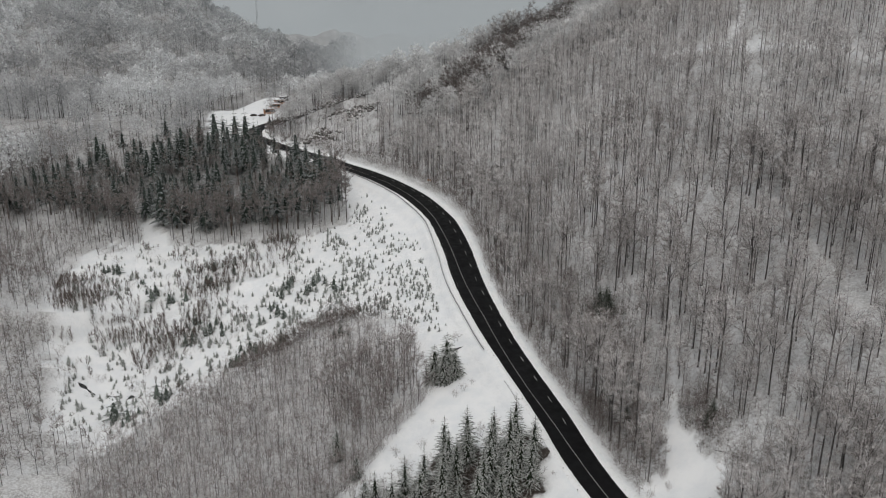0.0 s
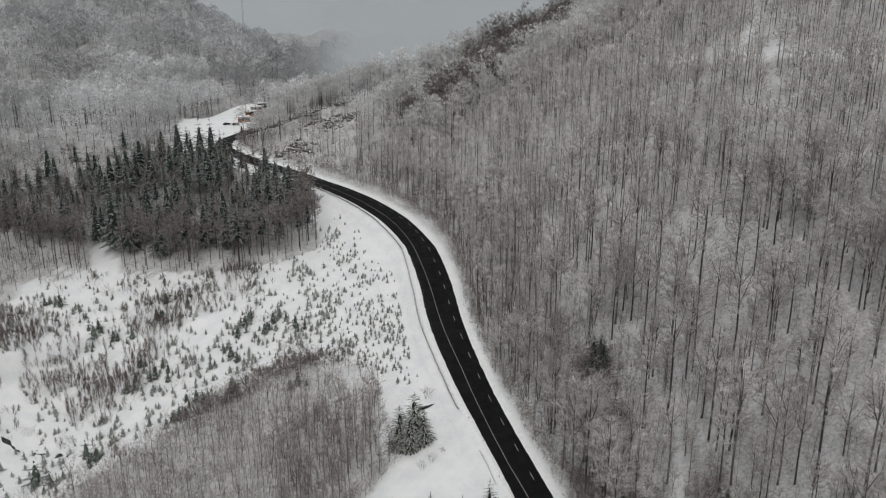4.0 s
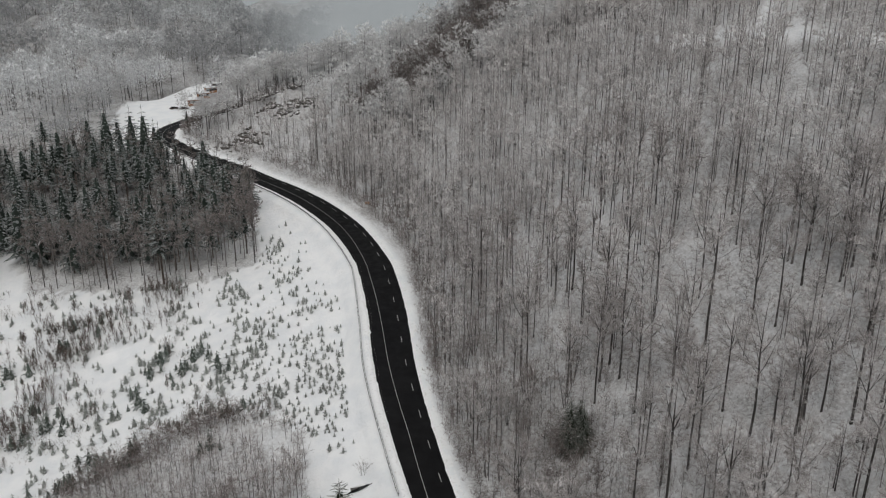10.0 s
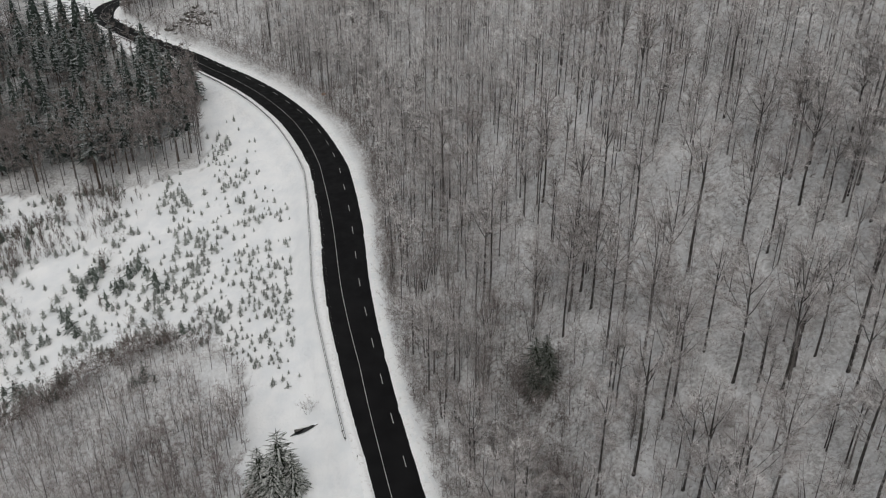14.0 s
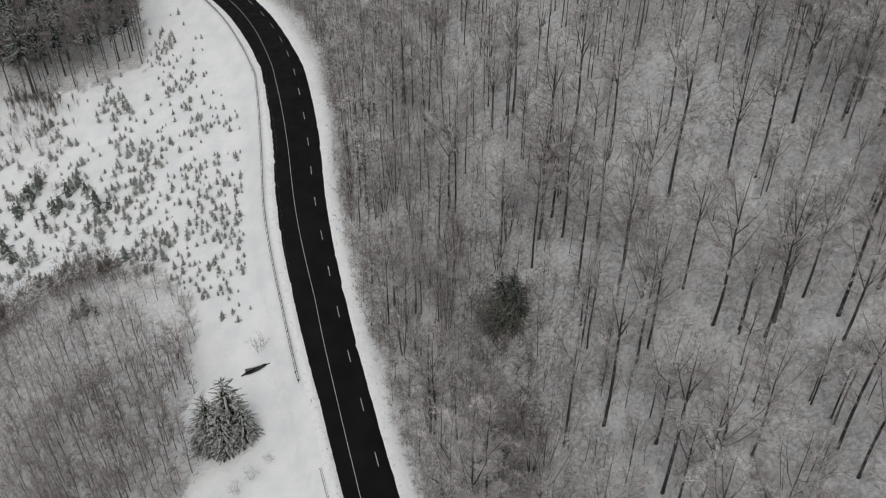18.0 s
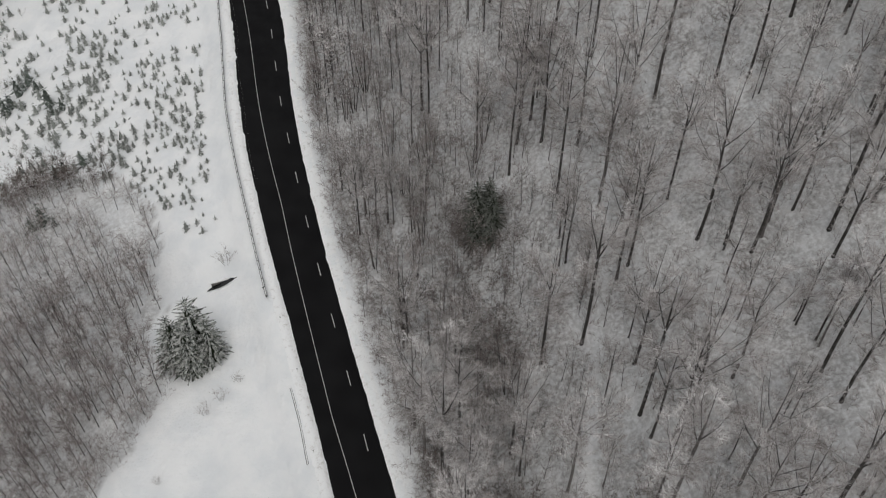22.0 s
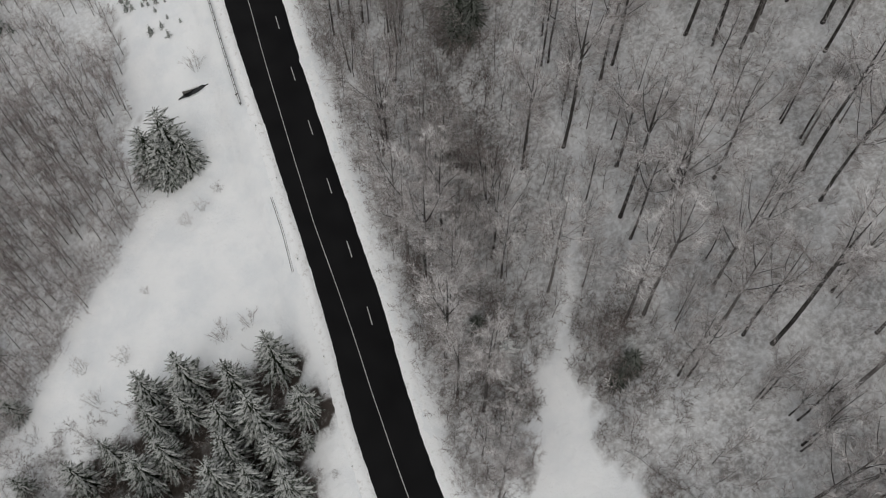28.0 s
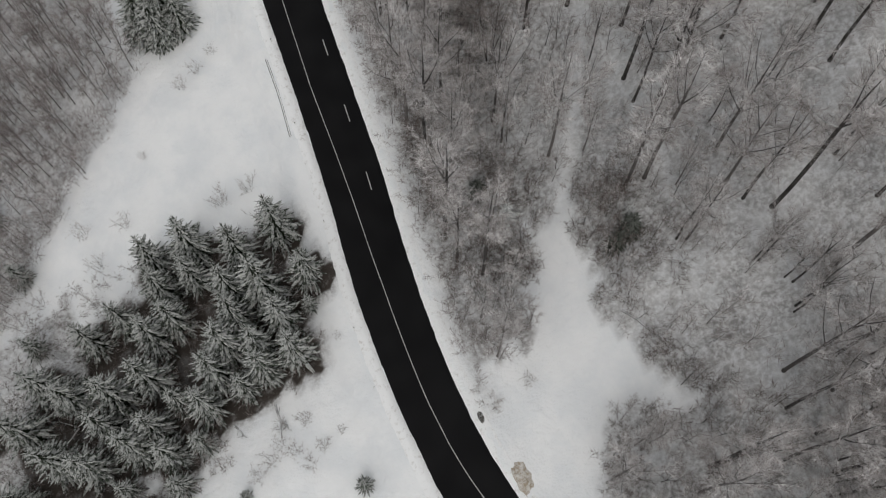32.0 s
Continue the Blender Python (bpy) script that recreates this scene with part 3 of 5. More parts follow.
def beech_shape(seed, tall, girth, fork, wide, limbs, sprays, twigs, long, thin, sides=7, pair=True):
    """A beech: straight trunk, steep limbs that fan from a fork, spreading sprays of fine twigs: (wood, twigs)."""
    rng = np.random.RandomState(seed)
    wood, fine = Shape(), Shape()
    sway = rng.uniform(-0.008, 0.008, 4) * tall
    marks = np.array([-0.03, 0.0, 0.03, 0.2, 0.4, 0.6, 0.8, 1.0]) if sides > 4 else np.array([-0.03, 0.05, 0.5, 0.8, 1.0])
    taper = np.interp(marks, [-0.03, 0.0, 0.03, fork, fork + 0.1, 1.0], [1.6, 1.45, 1.05, 0.80, 0.52, 0.05])
    path = np.stack([sway[0] * np.sin(marks * 3) + sway[2] * np.sin(marks * 7), sway[1] * np.sin(marks * 2.6) + sway[3] * np.sin(marks * 6), marks * tall], -1)
    wood.tube(path, girth * taper, sides)

    def on_trunk(h):
        return np.array([np.interp(h, marks, path[:, i]) for i in range(3)])

    arms = [([on_trunk(h) for h in (fork, (1 + fork) / 2, 1.0)], 0.4)]
    knots = np.array([0, 0.3, 0.65, 1.0]) if sides > 4 else np.array([0, 0.4, 1.0])
    for k in range(limbs):
        h = fork + (0.86 - fork) * max(0.0, (k - 1.5) / limbs) ** 1.2
        a, reach = k * 2.4 + rng.uniform(-0.5, 0.5), wide * rng.uniform(0.45, 1.0) * (1.12 - 0.75 * (h - fork) / (1 - fork))
        start = on_trunk(h)
        top = tall * (1.0 - 0.22 * (reach / wide) ** 2) * rng.uniform(0.92, 1.02)
        rise = max(top - start[2], 0.12 * tall)
        pts = [start + np.array([math.cos(a) * reach * u ** 0.85, math.sin(a) * reach * u ** 0.85, rise * u ** 1.06]) + rng.uniform(-0.2, 0.2, 3) * (u > 0) for u in knots]
        r = girth * rng.uniform(0.36, 0.55) * (1.0 - 0.5 * (h - fork) / (1 - fork))
        wood.tube(pts, r * (1 - knots * 0.9), 4 if sides > 4 else 3)
        arms.append((pts, 1.0))
    boughs = []
    for k in range(sprays):
        if k % 3 == 0:
            h = rng.uniform(fork * 0.55, min(fork + 0.2, 0.9))
            base, out = on_trunk(h), unit(np.array([*rng.normal(size=2), 0.0]))
        else:
            pts, _ = arms[rng.randint(len(arms))]
            w = rng.uniform(0.1, 0.95) * (len(pts) - 1)
            i = int(w)
            base = pts[i] + (w - i) * (pts[i + 1] - pts[i])
            out = unit(np.array([base[0], base[1], 0]) + 0.9 * np.array([*rng.normal(size=2), 0.0]))
        level = base[2] / tall
        reach = wide * rng.uniform(0.45, 0.95) * np.interp(level, [0.2, 0.5, 0.75, 1.0], [0.45, 0.85, 0.7, 0.3])
        way = unit(out + np.array([0, 0, rng.uniform(0.15, 0.8)]))
        mid = base + way * reach * 0.5
        tip = mid + unit(way + np.array([*rng.uniform(-0.35, 0.35, 2), rng.uniform(-0.2, 0.2)])) * reach * 0.5
        if sides > 4:
            wood.tube([base, mid, tip], girth * np.array([0.15, 0.10, 0.03]), 3)
        boughs.append(([base, mid, tip], reach))
    carriers = boughs + [(pts, 1.4) for pts, _ in arms]
    weight = np.array([c[1] for c in carriers])
    for k in rng.choice(len(carriers), twigs, p=weight / weight.sum()):
        pts = carriers[k][0]
        w = rng.uniform(0.15, 1.0) ** 0.8 * (len(pts) - 1)
        i = min(int(w), len(pts) - 2)
        q = pts[i] + (w - i) * (pts[i + 1] - pts[i])
        way = unit(unit(pts[i + 1] - pts[i]) * 0.8 + rng.uniform(-1, 1, 3) * np.array([1, 1, 0.75]) + np.array([0, 0, 0.18]))
        l = long * rng.uniform(0.5, 1.3)
        across = unit(np.cross(way, rng.uniform(-1, 1, 3))) * thin * rng.uniform(0.6, 1.3)
        if pair:
            fine.add([q - across, q + across, q + way * l, q + unit(way + rng.uniform(-0.9, 0.9, 3)) * l * 0.8], [(0, 1, 2), (0, 1, 3)])
        else:
            fine.add([q - across, q + across, q + way * l], [(0, 1, 2)])
    return wood.get(), fine.get()


def clump_shape(seed, stems, tall, girth, wide, sprays, twigs, long, thin, sides=5, lean=0.16):
    """Several slim stems that lean apart from one root."""
    rng = np.random.RandomState(seed)
    wood, fine = Shape(), Shape()
    for k in range(stems):
        t, c = beech_shape(seed * 10 + k, tall * rng.uniform(0.7, 1.0), girth * rng.uniform(0.7, 1.1), rng.uniform(0.35, 0.6), wide, 3, sprays, twigs, long, thin, sides)
        a = k * 6.283 / stems + rng.uniform(-0.4, 0.4)
        for shape, (v, f) in ((wood, t), (fine, c)):
            v = v.copy()
            v[:, 0] += math.cos(a) * (0.35 + v[:, 2] * lean * (0.5 + 0.5 * (k % 2)))
            v[:, 1] += math.sin(a) * (0.35 + v[:, 2] * lean * (0.5 + 0.5 * (k % 2)))
            shape.add(v, f)
    return wood.get(), fine.get()


def rimed_tree(seed, tall, twigs, long, wide, clumps=9):
    """A tree with a rounded crown of short rimed twigs, of unit shape: (trunk and limbs, twigs)."""
    rng = np.random.RandomState(seed)
    wood, fine = Shape(), Shape()
    lean = rng.uniform(-0.03, 0.03, 2) * tall
    wood.tube([(0, 0, -0.5), (lean[0] * 0.5, lean[1] * 0.5, tall * 0.45), (lean[0], lean[1], tall * 0.9)], np.array([1.2, 0.9, 0.15]) * tall * 0.0075, 3)
    heads = []
    for k in range(clumps):
        u = (k + 0.5) / clumps
        a, r = k * 2.4 + rng.uniform(-0.4, 0.4), tall * 0.19 * math.sqrt(1 - 0.8 * u) * rng.uniform(0.7, 1.1)
        heads.append(np.array([r * math.cos(a), r * math.sin(a), tall * (0.50 + 0.44 * u)]))
        if k < 5:
            wood.tube([(lean[0] * 0.5, lean[1] * 0.5, tall * (0.36 + 0.06 * k)), heads[-1]], np.array([1.0, 0.2]) * tall * 0.003, 3)
    for k in range(twigs):
        head = heads[k % clumps]
        d = unit(rng.normal(size=3) + np.array([0, 0, 0.5]))
        p = head + d * tall * 0.115 * rng.uniform(0.2, 1.0) ** 0.5 * np.array([1, 1, 0.85])
        way = unit(d + 0.7 * rng.uniform(-1, 1, 3) + np.array([0, 0, 0.25]))
        across = unit(np.cross(way, rng.uniform(-1, 1, 3))) * wide * rng.uniform(0.6, 1.3)
        l = long * rng.uniform(0.6, 1.3)
        fine.add([p - across, p + across, p + way * l], [(0, 1, 2)])
    return wood.get(), fine.get()


def spruce_shape(seed, tall, wide, tiers, per_tier, bare=0.05, blades=4, core=0.36, cone=0.82, arm=0.0, side_twigs=1.0, ridge=1.1, finger=1.0):
    """A spruce: (trunk, boughs). Each bough droops and carries blades of twigs on both sides."""
    rng = np.random.RandomState(seed)
    trunk, boughs = Shape(), Shape()
    trunk.tube([(0, 0, -0.4), (0, 0, 0.5), (0, 0, tall * 0.5), (0, 0, tall)], np.array([1.3, 1.0, 0.6, 0.05]) * tall * 0.014, 6)
    for t in range(tiers):
        s = bare + (1 - bare) * (t + rng.uniform(-0.25, 0.25)) / tiers
        s = min(max(s, 0.02), 0.985)
        reach = wide * ((1 - s) ** cone) * (1 if s > 0.12 else 0.88) + 0.12
        count = max(4, int(per_tier * (0.6 + 0.4 * (1 - s))))
        for k in range(count):
            a = (k + rng.uniform(-0.32, 0.32)) / count * 2 * math.pi + t * 1.3
            long = reach * rng.uniform(0.66, 1.18) * (1 + 0.10 * arm * (1 if k % 2 else -1))
            z0 = s * tall + rng.uniform(-0.25, 0.25)
            droop = rng.uniform(0.18, 0.5) * (0.55 + 0.7 * (1 - s))
            out, side = np.array([math.cos(a), math.sin(a), 0]), np.array([-math.sin(a), math.cos(a), 0])
            knots = (0.0, 0.36, 0.7, 1.0)
            spine = [out * long * u + np.array([0, 0, z0 - droop * long * u * u + 0.13 * long * u]) for u in knots]
            half = long * np.array([0.03, 0.10 + 0.02 * arm, 0.085, 0.01]) * rng.uniform(0.8, 1.25) * finger
            v = []
            for p, h in zip(spine, half):
                v += [p + side * h - np.array([0, 0, h * ridge]), p, p - side * h - np.array([0, 0, h * ridge])]
            f = []
            for i in range(3):
                for j in range(2):
                    q = i * 3 + j
                    f += [(q, q + 1, q + 4), (q, q + 4, q + 3)]
            for b in range(blades):
                for sgn in (-1, 1):
                    u = 0.16 + 0.76 * (b + rng.uniform(0.1, 0.9)) / blades
                    p = np.array([np.interp(u, knots, [c[i] for c in spine]) for i in range(3)])
                    way = unit(out * rng.uniform(0.55, 0.95) + side * sgn * rng.uniform(0.5, 0.9) + np.array([0, 0, rng.uniform(-1.1, -0.35)]))
                    l = long * (0.40 - 0.22 * u - 0.05 * arm) * rng.uniform(0.8, 1.25) * side_twigs
                    m = len(v)
                    v += [p - out * l * 0.2, p + out * l * 0.2, p + way * l]
                    f += [(m, m + 1, m + 2) if sgn < 0 else (m + 1, m, m + 2)]
            boughs.add(v, f)
    marks = np.linspace(bare * 0.9 + 0.04, 0.80, 8)
    ring = []
    for i, s in enumerate(marks):
        r = core * wide * (1 - s) ** 1.1
        for k in range(9):
            a = (k + 0.5 * (i % 2)) / 9 * 2 * math.pi
            q = r * rng.uniform(0.6, 1.25)
            ring.append((q * math.cos(a), q * math.sin(a), s * tall - 0.22 * q + rng.uniform(-0.1, 0.1)))
    boughs.add(ring, [t for i in range(7) for k in range(9) for t in ((i * 9 + k, i * 9 + (k + 1) % 9, i * 9 + 9 + k), (i * 9 + (k + 1) % 9, i * 9 + 9 + (k + 1) % 9, i * 9 + 9 + k))])
    boughs.tube([(0, 0, tall * 0.93), (0, 0, tall * 1.02)], [0.10, 0.02], 4)
    return trunk.get(), boughs.get()


def random_points(x0, x1, y0, y1, count, seed, apart=0.0):
    """Places at random, no two nearer than apart."""
    rng = np.random.RandomState(seed)
    x, y = rng.uniform(x0, x1, count), rng.uniform(y0, y1, count)
    if not apart:
        return x, y
    cells, kept = {}, []
    for k in range(count):
        i, j = int(x[k] // apart), int(y[k] // apart)
        if all((x[k] - x[m]) ** 2 + (y[k] - y[m]) ** 2 > apart ** 2 for di in (-1, 0, 1) for dj in (-1, 0, 1) for m in cells.get((i + di, j + dj), ())):
            cells.setdefault((i, j), []).append(k)
            kept.append(k)
    return x[kept], y[kept]


def tree_thing(name, trunk_me, crown_me, crown_name, x, y, turn, size, label, category, group, sink=0.1):
    ob = empty(name, pose(x, y, height(x, y) - sink, 0, 0, turn) @ Matrix.Scale(size, 4))
    child("trunk", trunk_me, ob)
    child(crown_name, crown_me, ob)
    return tagged(ob, label, category, group)


# tall beeches of the hillside
BEECH = [beech_shape(100 + k, 26 + 2 * (k % 3), 0.21 + 0.02 * (k % 3), (0.56, 0.44, 0.62, 0.50, 0.36)[k], (4.8, 5.4, 4.6, 5.2, 5.6)[k], (5, 6, 4, 5, 7)[k], 66, 1700, 1.4, 0.028) for k in range(5)]
BEECH_ME = [(mesh_of("beech_trunk", *t, [bark_beech]), mesh_of("beech_crown", *c, [twig_beech])) for t, c in BEECH]
BEECH_FAR = [[(t[0], t[1], 0), (c[0], c[1], 1)] for t, c in
             [beech_shape(140 + k, 25, 0.165, (0.50, 0.58, 0.42, 0.54)[k], (3.5, 4.0, 3.2, 3.8)[k], 4, 18, 400, 1.6, 0.066, sides=3, pair=False) for k in range(4)]]
BEECH_RIME = [[(t[0], t[1], 0), (c[0], c[1], 1)] for t, c in [rimed_tree(160 + k, 20, 300, 1.3, 0.22, 11) for k in range(4)]]
BEECH_DIM = [[(t[0], t[1], 0), (c[0], c[1], 1)] for t, c in [rimed_tree(165 + k, 18, 170, 1.7, 0.42, 8) for k in range(4)]]
CREST = [[(t[0], t[1], 0), (c[0], c[1], 1)] for t, c in [beech_shape(150 + k, 22, 0.14, 0.3, 3.6, 4, 22, 420, 1.7, 0.10, sides=3, pair=False) for k in range(4)]]
YOUNG = [beech_shape(180 + k, 11.5, 0.085, (0.32, 0.24, 0.40)[k], 2.3, 4, 28, 380, 1.1, 0.017, sides=5) for k in range(3)]
YOUNG_ME = [(mesh_of("sapling_stem", *t, [bark_beech]), mesh_of("sapling_crown", *c, [twig_thicket])) for t, c in YOUNG]
YOUNG_FAR = [[(t[0], t[1], 0), (c[0], c[1], 1)] for t, c in
             [beech_shape(190 + k, 10.0, 0.075, (0.30, 0.22, 0.4)[k], 2.4, 3, 16, 165, 1.2, 0.029, sides=3, pair=False) for k in range(3)]]
CLUMP = [clump_shape(185 + k, (4, 5, 3)[k], 14, 0.10, 2.4, 12, 220, 1.1, 0.022) for k in range(3)]
CLUMP_ME = [(mesh_of("clump_stems", *t, [bark_beech]), mesh_of("clump_crown", *c, [twig_edge])) for t, c in CLUMP]
BUSH = [[(t[0], t[1], 0), (c[0], c[1], 1)] for t, c in
        [bare_tree(196 + k, 3.4, 0.022, 5, 0, 80, 1.5, 0.06, 0.9, 0.018, fork=False, sides=3, pair=False) for k in range(3)]]
SCRUB = [[(t[0], t[1], 0), (c[0], c[1], 1)] for t, c in
         [beech_shape(199 + k, 6.0, 0.032, 0.2, 2.3, 4, 14, 110, 1.0, 0.042, sides=3, pair=False) for k in range(3)]]

WEED = [[(t[0], t[1], 0), (c[0], c[1], 1)] for t, c in
        [bare_tree(240 + k, 4.2, 0.030, 6, 0, 110, 0.9, 0.08, 1.0, 0.030, sides=3, pair=False) for k in range(3)]]
FIRS = [(22.2, -27.9, 10, 1.3), (18.9, -21.3, 80, 0.9), (36.4, -35.5, 30, 0.6)]


def clear_of_firs(x, y):
    best = near_line(x, y, [(38.2, 25.5, 1.6), (38.2, 22.5, 1.2)])
    for fx_, fy_, turn_, size_ in FIRS:
        best = np.minimum(best, np.hypot(x - fx_, y - fy_ + 0.6) - 1.0 * size_)
    return best > 1.2


TRUNKS = [(62.0, 8.7), (62.2, 0.1), (55.9, -20.6), (42.0, -4.1), (56.0, 27.2), (50.2, 22.2), (71.1, -3.4), (74.4, -4.0), (76.4, -9.5), (74.7, -13.2),
          (80.8, 19.2), (47.2, -23.1), (45.5, -23.8), (44.0, -18.1), (46.7, -11.3), (64.7, -26.1), (50.3, 1.7), (53.8, 14.9), (82.7, -9.4), (77.7, 22.9),
          (31.1, -22.5), (46.5, -38.9), (48.9, -41.1), (51.2, -43.8), (48.9, -33.7), (37.2, -32.3), (44.9, -62.2), (49.1, -66.7), (54.2, -53.6), (50.8, -63.1)]
UPPER_TRUNKS = [(35.8, -3.3), (66.9, -6.2), (43.6, -21.8), (40.3, -32.2), (61.4, -48.5), (39.6, 56.1), (39.0, 58.1), (42.2, 38.2), (62.8, 51.3), (52.0, 32.6), (45.4, 31.0),
                (48.7, 35.5), (50.4, 38.1), (54.6, 46.0), (52.3, 37.9), (65.6, 42.1), (55.1, 16.9), (36.3, 87.9), (39.1, 88.2), (45.3, 70.0), (56.6, 70.2), (57.8, 69.7),
                (75.4, 39.4), (69.1, 26.4), (63.7, 25.6), (91.4, 30.6), (91.6, 29.4), (89.8, 23.4), (94.4, 10.3), (69.2, -4.9), (52.6, 2.7), (64.2, -30.9)]
STEM_CLUMPS = [(21.9, 27.4), (25.4, 24.0), (19.8, 30.4), (30.0, -4.0), (27.5, 0.7), (25.5, 66.7), (27.6, 67.7), (31.3, 71.4), (32.0, 63.7), (40.7, 36.1), (35.1, 43.4),
               (32.9, 39.9), (29.3, 42.4), (44.6, 40.8), (22.5, 8.5), (24.5, -7.0), (20.0, 15.5), (26.0, 14.0), (28.5, 30.0), (22.0, 48.0), (26.0, 54.0), (23.0, 78.0), (27.0, 84.0), (30.0, 52.0)]
CREST_LINE = [(36, 236, 3), (50, 235, 7), (64, 233, 10), (80, 243, 13), (100, 258, 15), (122, 262, 15)]
FEET = TRUNKS + UPPER_TRUNKS + STEM_CLUMPS
rng = np.random.RandomState(7)
tx, ty = random_points(-60, 330, -100, 400, 30000, 31, 3.3)
off, side, high, run = beside(tx, ty)
keep = (side > 0) & (off > np.interp(ty, [100, 150, 262, 285], [5.5, 9.0, 9.0, 4.0])) & (off < 235) & (woods(tx, ty) > 0.66) & (tx < np.maximum(100, ty + 128)) & (near_line(tx, ty, TERRACE) > 1.0)
keep &= rng.uniform(0, 1, len(tx)) < np.interp(off, [12, 30, 100, 160], [0.85, 0.72, 0.92, 0.8]) * np.interp(ty, [120, 160, 250, 280], [1.0, 1.15, 1.1, 1.0])
open_slope = (ty > 225) & (ty < 276) & (tx > -20) & (tx < 36)
keep &= ~open_slope | (rng.uniform(0, 1, len(tx)) < 0.6)
keep &= ((near_line(tx, ty, CREST_LINE) > -3) | (rng.uniform(0, 1, len(tx)) < 0.25)) & (near_line(tx, ty, [(25, -40, 2), (25, -47, 5), (30, -56, 4), (36, -60, 2)]) > 1.5)
for ax, ay, rx, ry in ((13, 266, 11, 12), (-8, 256, 7, 7), (4, 273, 7, 8)):
    keep &= ((tx - ax) / rx) ** 2 + ((ty - ay) / ry) ** 2 > 1
known = (tx > 30) & (tx < 88) & (ty > -66) & (ty < 60)
keep &= ~known | (rng.uniform(0, 1, len(tx)) < 0.42)
keep &= (near_line(tx, ty, [(38.2, 25.0, 7), (29, 5, 4)]) > 0) & (np.hypot(tx - 22, ty + 29) > 6.5) & ((ty < 284) | (tx > 6) | (off > 16))
for ax, ay in FEET:
    keep &= np.hypot(tx - ax, ty - ay) > 3.2
tx, ty, off = tx[keep], ty[keep], off[keep]
# some stand in clumps of two or three stems
mates = rng.uniform(0, 1, len(tx)) < 0.42
turn = rng.uniform(0, 6.28, len(tx))
away = rng.uniform(0.5, 1.5, len(tx))
tx, ty, off = np.r_[tx, tx[mates] + (away * np.cos(turn))[mates]], np.r_[ty, ty[mates] + (away * np.sin(turn))[mates]], np.r_[off, off[mates]]
thin = rng.uniform(0, 1, len(tx)) < 0.84
tx, ty, off = tx[thin], ty[thin], off[thin]
close = (tx > 8) & (tx < 95) & (ty > -72) & (ty < 62)
order = np.argsort(np.hypot(tx - 48, ty + 12) + ~close * 1000)
near, rest = order[:250], order[250:]
for n, (x, y) in enumerate(TRUNKS + UPPER_TRUNKS + [(tx[k], ty[k]) for k in near]):
    k = (0, 1, 3, 2, 4)[n % 5]
    placed = n < len(TRUNKS + UPPER_TRUNKS)
    size = rng.uniform(0.9, 1.1) if placed else rng.uniform(0.35, 0.72) if 30 < x < 88 and -66 < y < 60 else rng.uniform(0.5, 1.0)
    tree_thing("beech_tree", *BEECH_ME[k], "crown", float(x), float(y), rng.uniform(0, 360), size,
               "tall bare beech with a straight grey trunk and rimed twigs" if placed else "slim bare beech with rimed twigs", "tree", "beeches of the hillside")
for n, (x, y) in enumerate(STEM_CLUMPS):
    tree_thing("stem_clump", *CLUMP_ME[n % 3], "crown", x, y, n * 67, 0.8 + 0.12 * (n % 4), "clump of slim dark beech stems from one root", "tree", "clumps of stems at the foot of the slope")
spur = rest[(ty[rest] > 212) & (ty[rest] < 325) & ((off[rest] > 34) | (ty[rest] > 268))]
place = np.stack([tx[spur], ty[spur], ground(tx[spur], ty[spur]) - 0.1], -1)
rimed = new("rimed_spur", scatter_mesh("rimed_spur", BEECH_RIME, rng.randint(0, 4, len(spur)), place, rng.uniform(0, 6.28, len(spur)), rng.uniform(0.6, 1.05, len(spur)), [bark_beech, twig_rime]))
tagged(rimed, "hoarfrosted bare trees on the spur above the bend", "forest", kind="stuff")
rest = np.setdiff1d(rest, rest[(ty[rest] > 212) & ((off[rest] > 34) | (ty[rest] > 268))])
upper = rest[(off[rest] + 12 * waves(tx[rest], ty[rest], 40, 66) > 72) | (ty[rest] + 14 * waves(tx[rest], ty[rest], 30, 67) > 108)]
place = np.stack([tx[upper], ty[upper], ground(tx[upper], ty[upper]) - 0.1], -1)
brow = new("upper_forest", scatter_mesh("upper_forest", BEECH_FAR, rng.randint(0, 4, len(upper)), place, rng.uniform(0, 6.28, len(upper)), rng.uniform(0.6, 1.05, len(upper)), [bark_grey, twig_upper]))
tagged(brow, "brownish bare beech forest high on the slope", "forest", kind="stuff")
rest = np.setdiff1d(rest, upper)
size = rng.uniform(0.68, 1.08, len(rest)) * np.where(off[rest] < 25, 0.8, 1)
place = np.stack([tx[rest], ty[rest], ground(tx[rest], ty[rest]) - 0.1], -1)
wood = new("beech_forest", scatter_mesh("beech_forest", BEECH_FAR, rng.randint(0, 4, len(rest)), place, rng.uniform(0, 6.28, len(rest)), size,
                                        [bark_grey, twig_beech], rng.uniform(-0.03, 0.03, (len(rest), 2))))
tagged(wood, "dense bare beech forest with frosted twigs up the slope", "forest", kind="stuff")

# dark unfrosted trees along the crest of the spur
cx_, cy_ = random_points(20, 150, 205, 300, 9000, 73, 2.6)
keep = near_line(cx_, cy_, CREST_LINE) + 4.5 * waves(cx_, cy_, 16, 74) < 1
cx_, cy_ = cx_[keep], cy_[keep]
place = np.stack([cx_, cy_, ground(cx_, cy_) - 0.1], -1)
crest = new("crest_trees", scatter_mesh("crest_trees", CREST, rng.randint(0, 4, len(cx_)), place, rng.uniform(0, 6.28, len(cx_)), rng.uniform(0.7, 1.0, len(cx_)), [bark_beech, twig_dark]))
tagged(crest, "row of dark brown bare trees along the crest", "forest", kind="stuff")

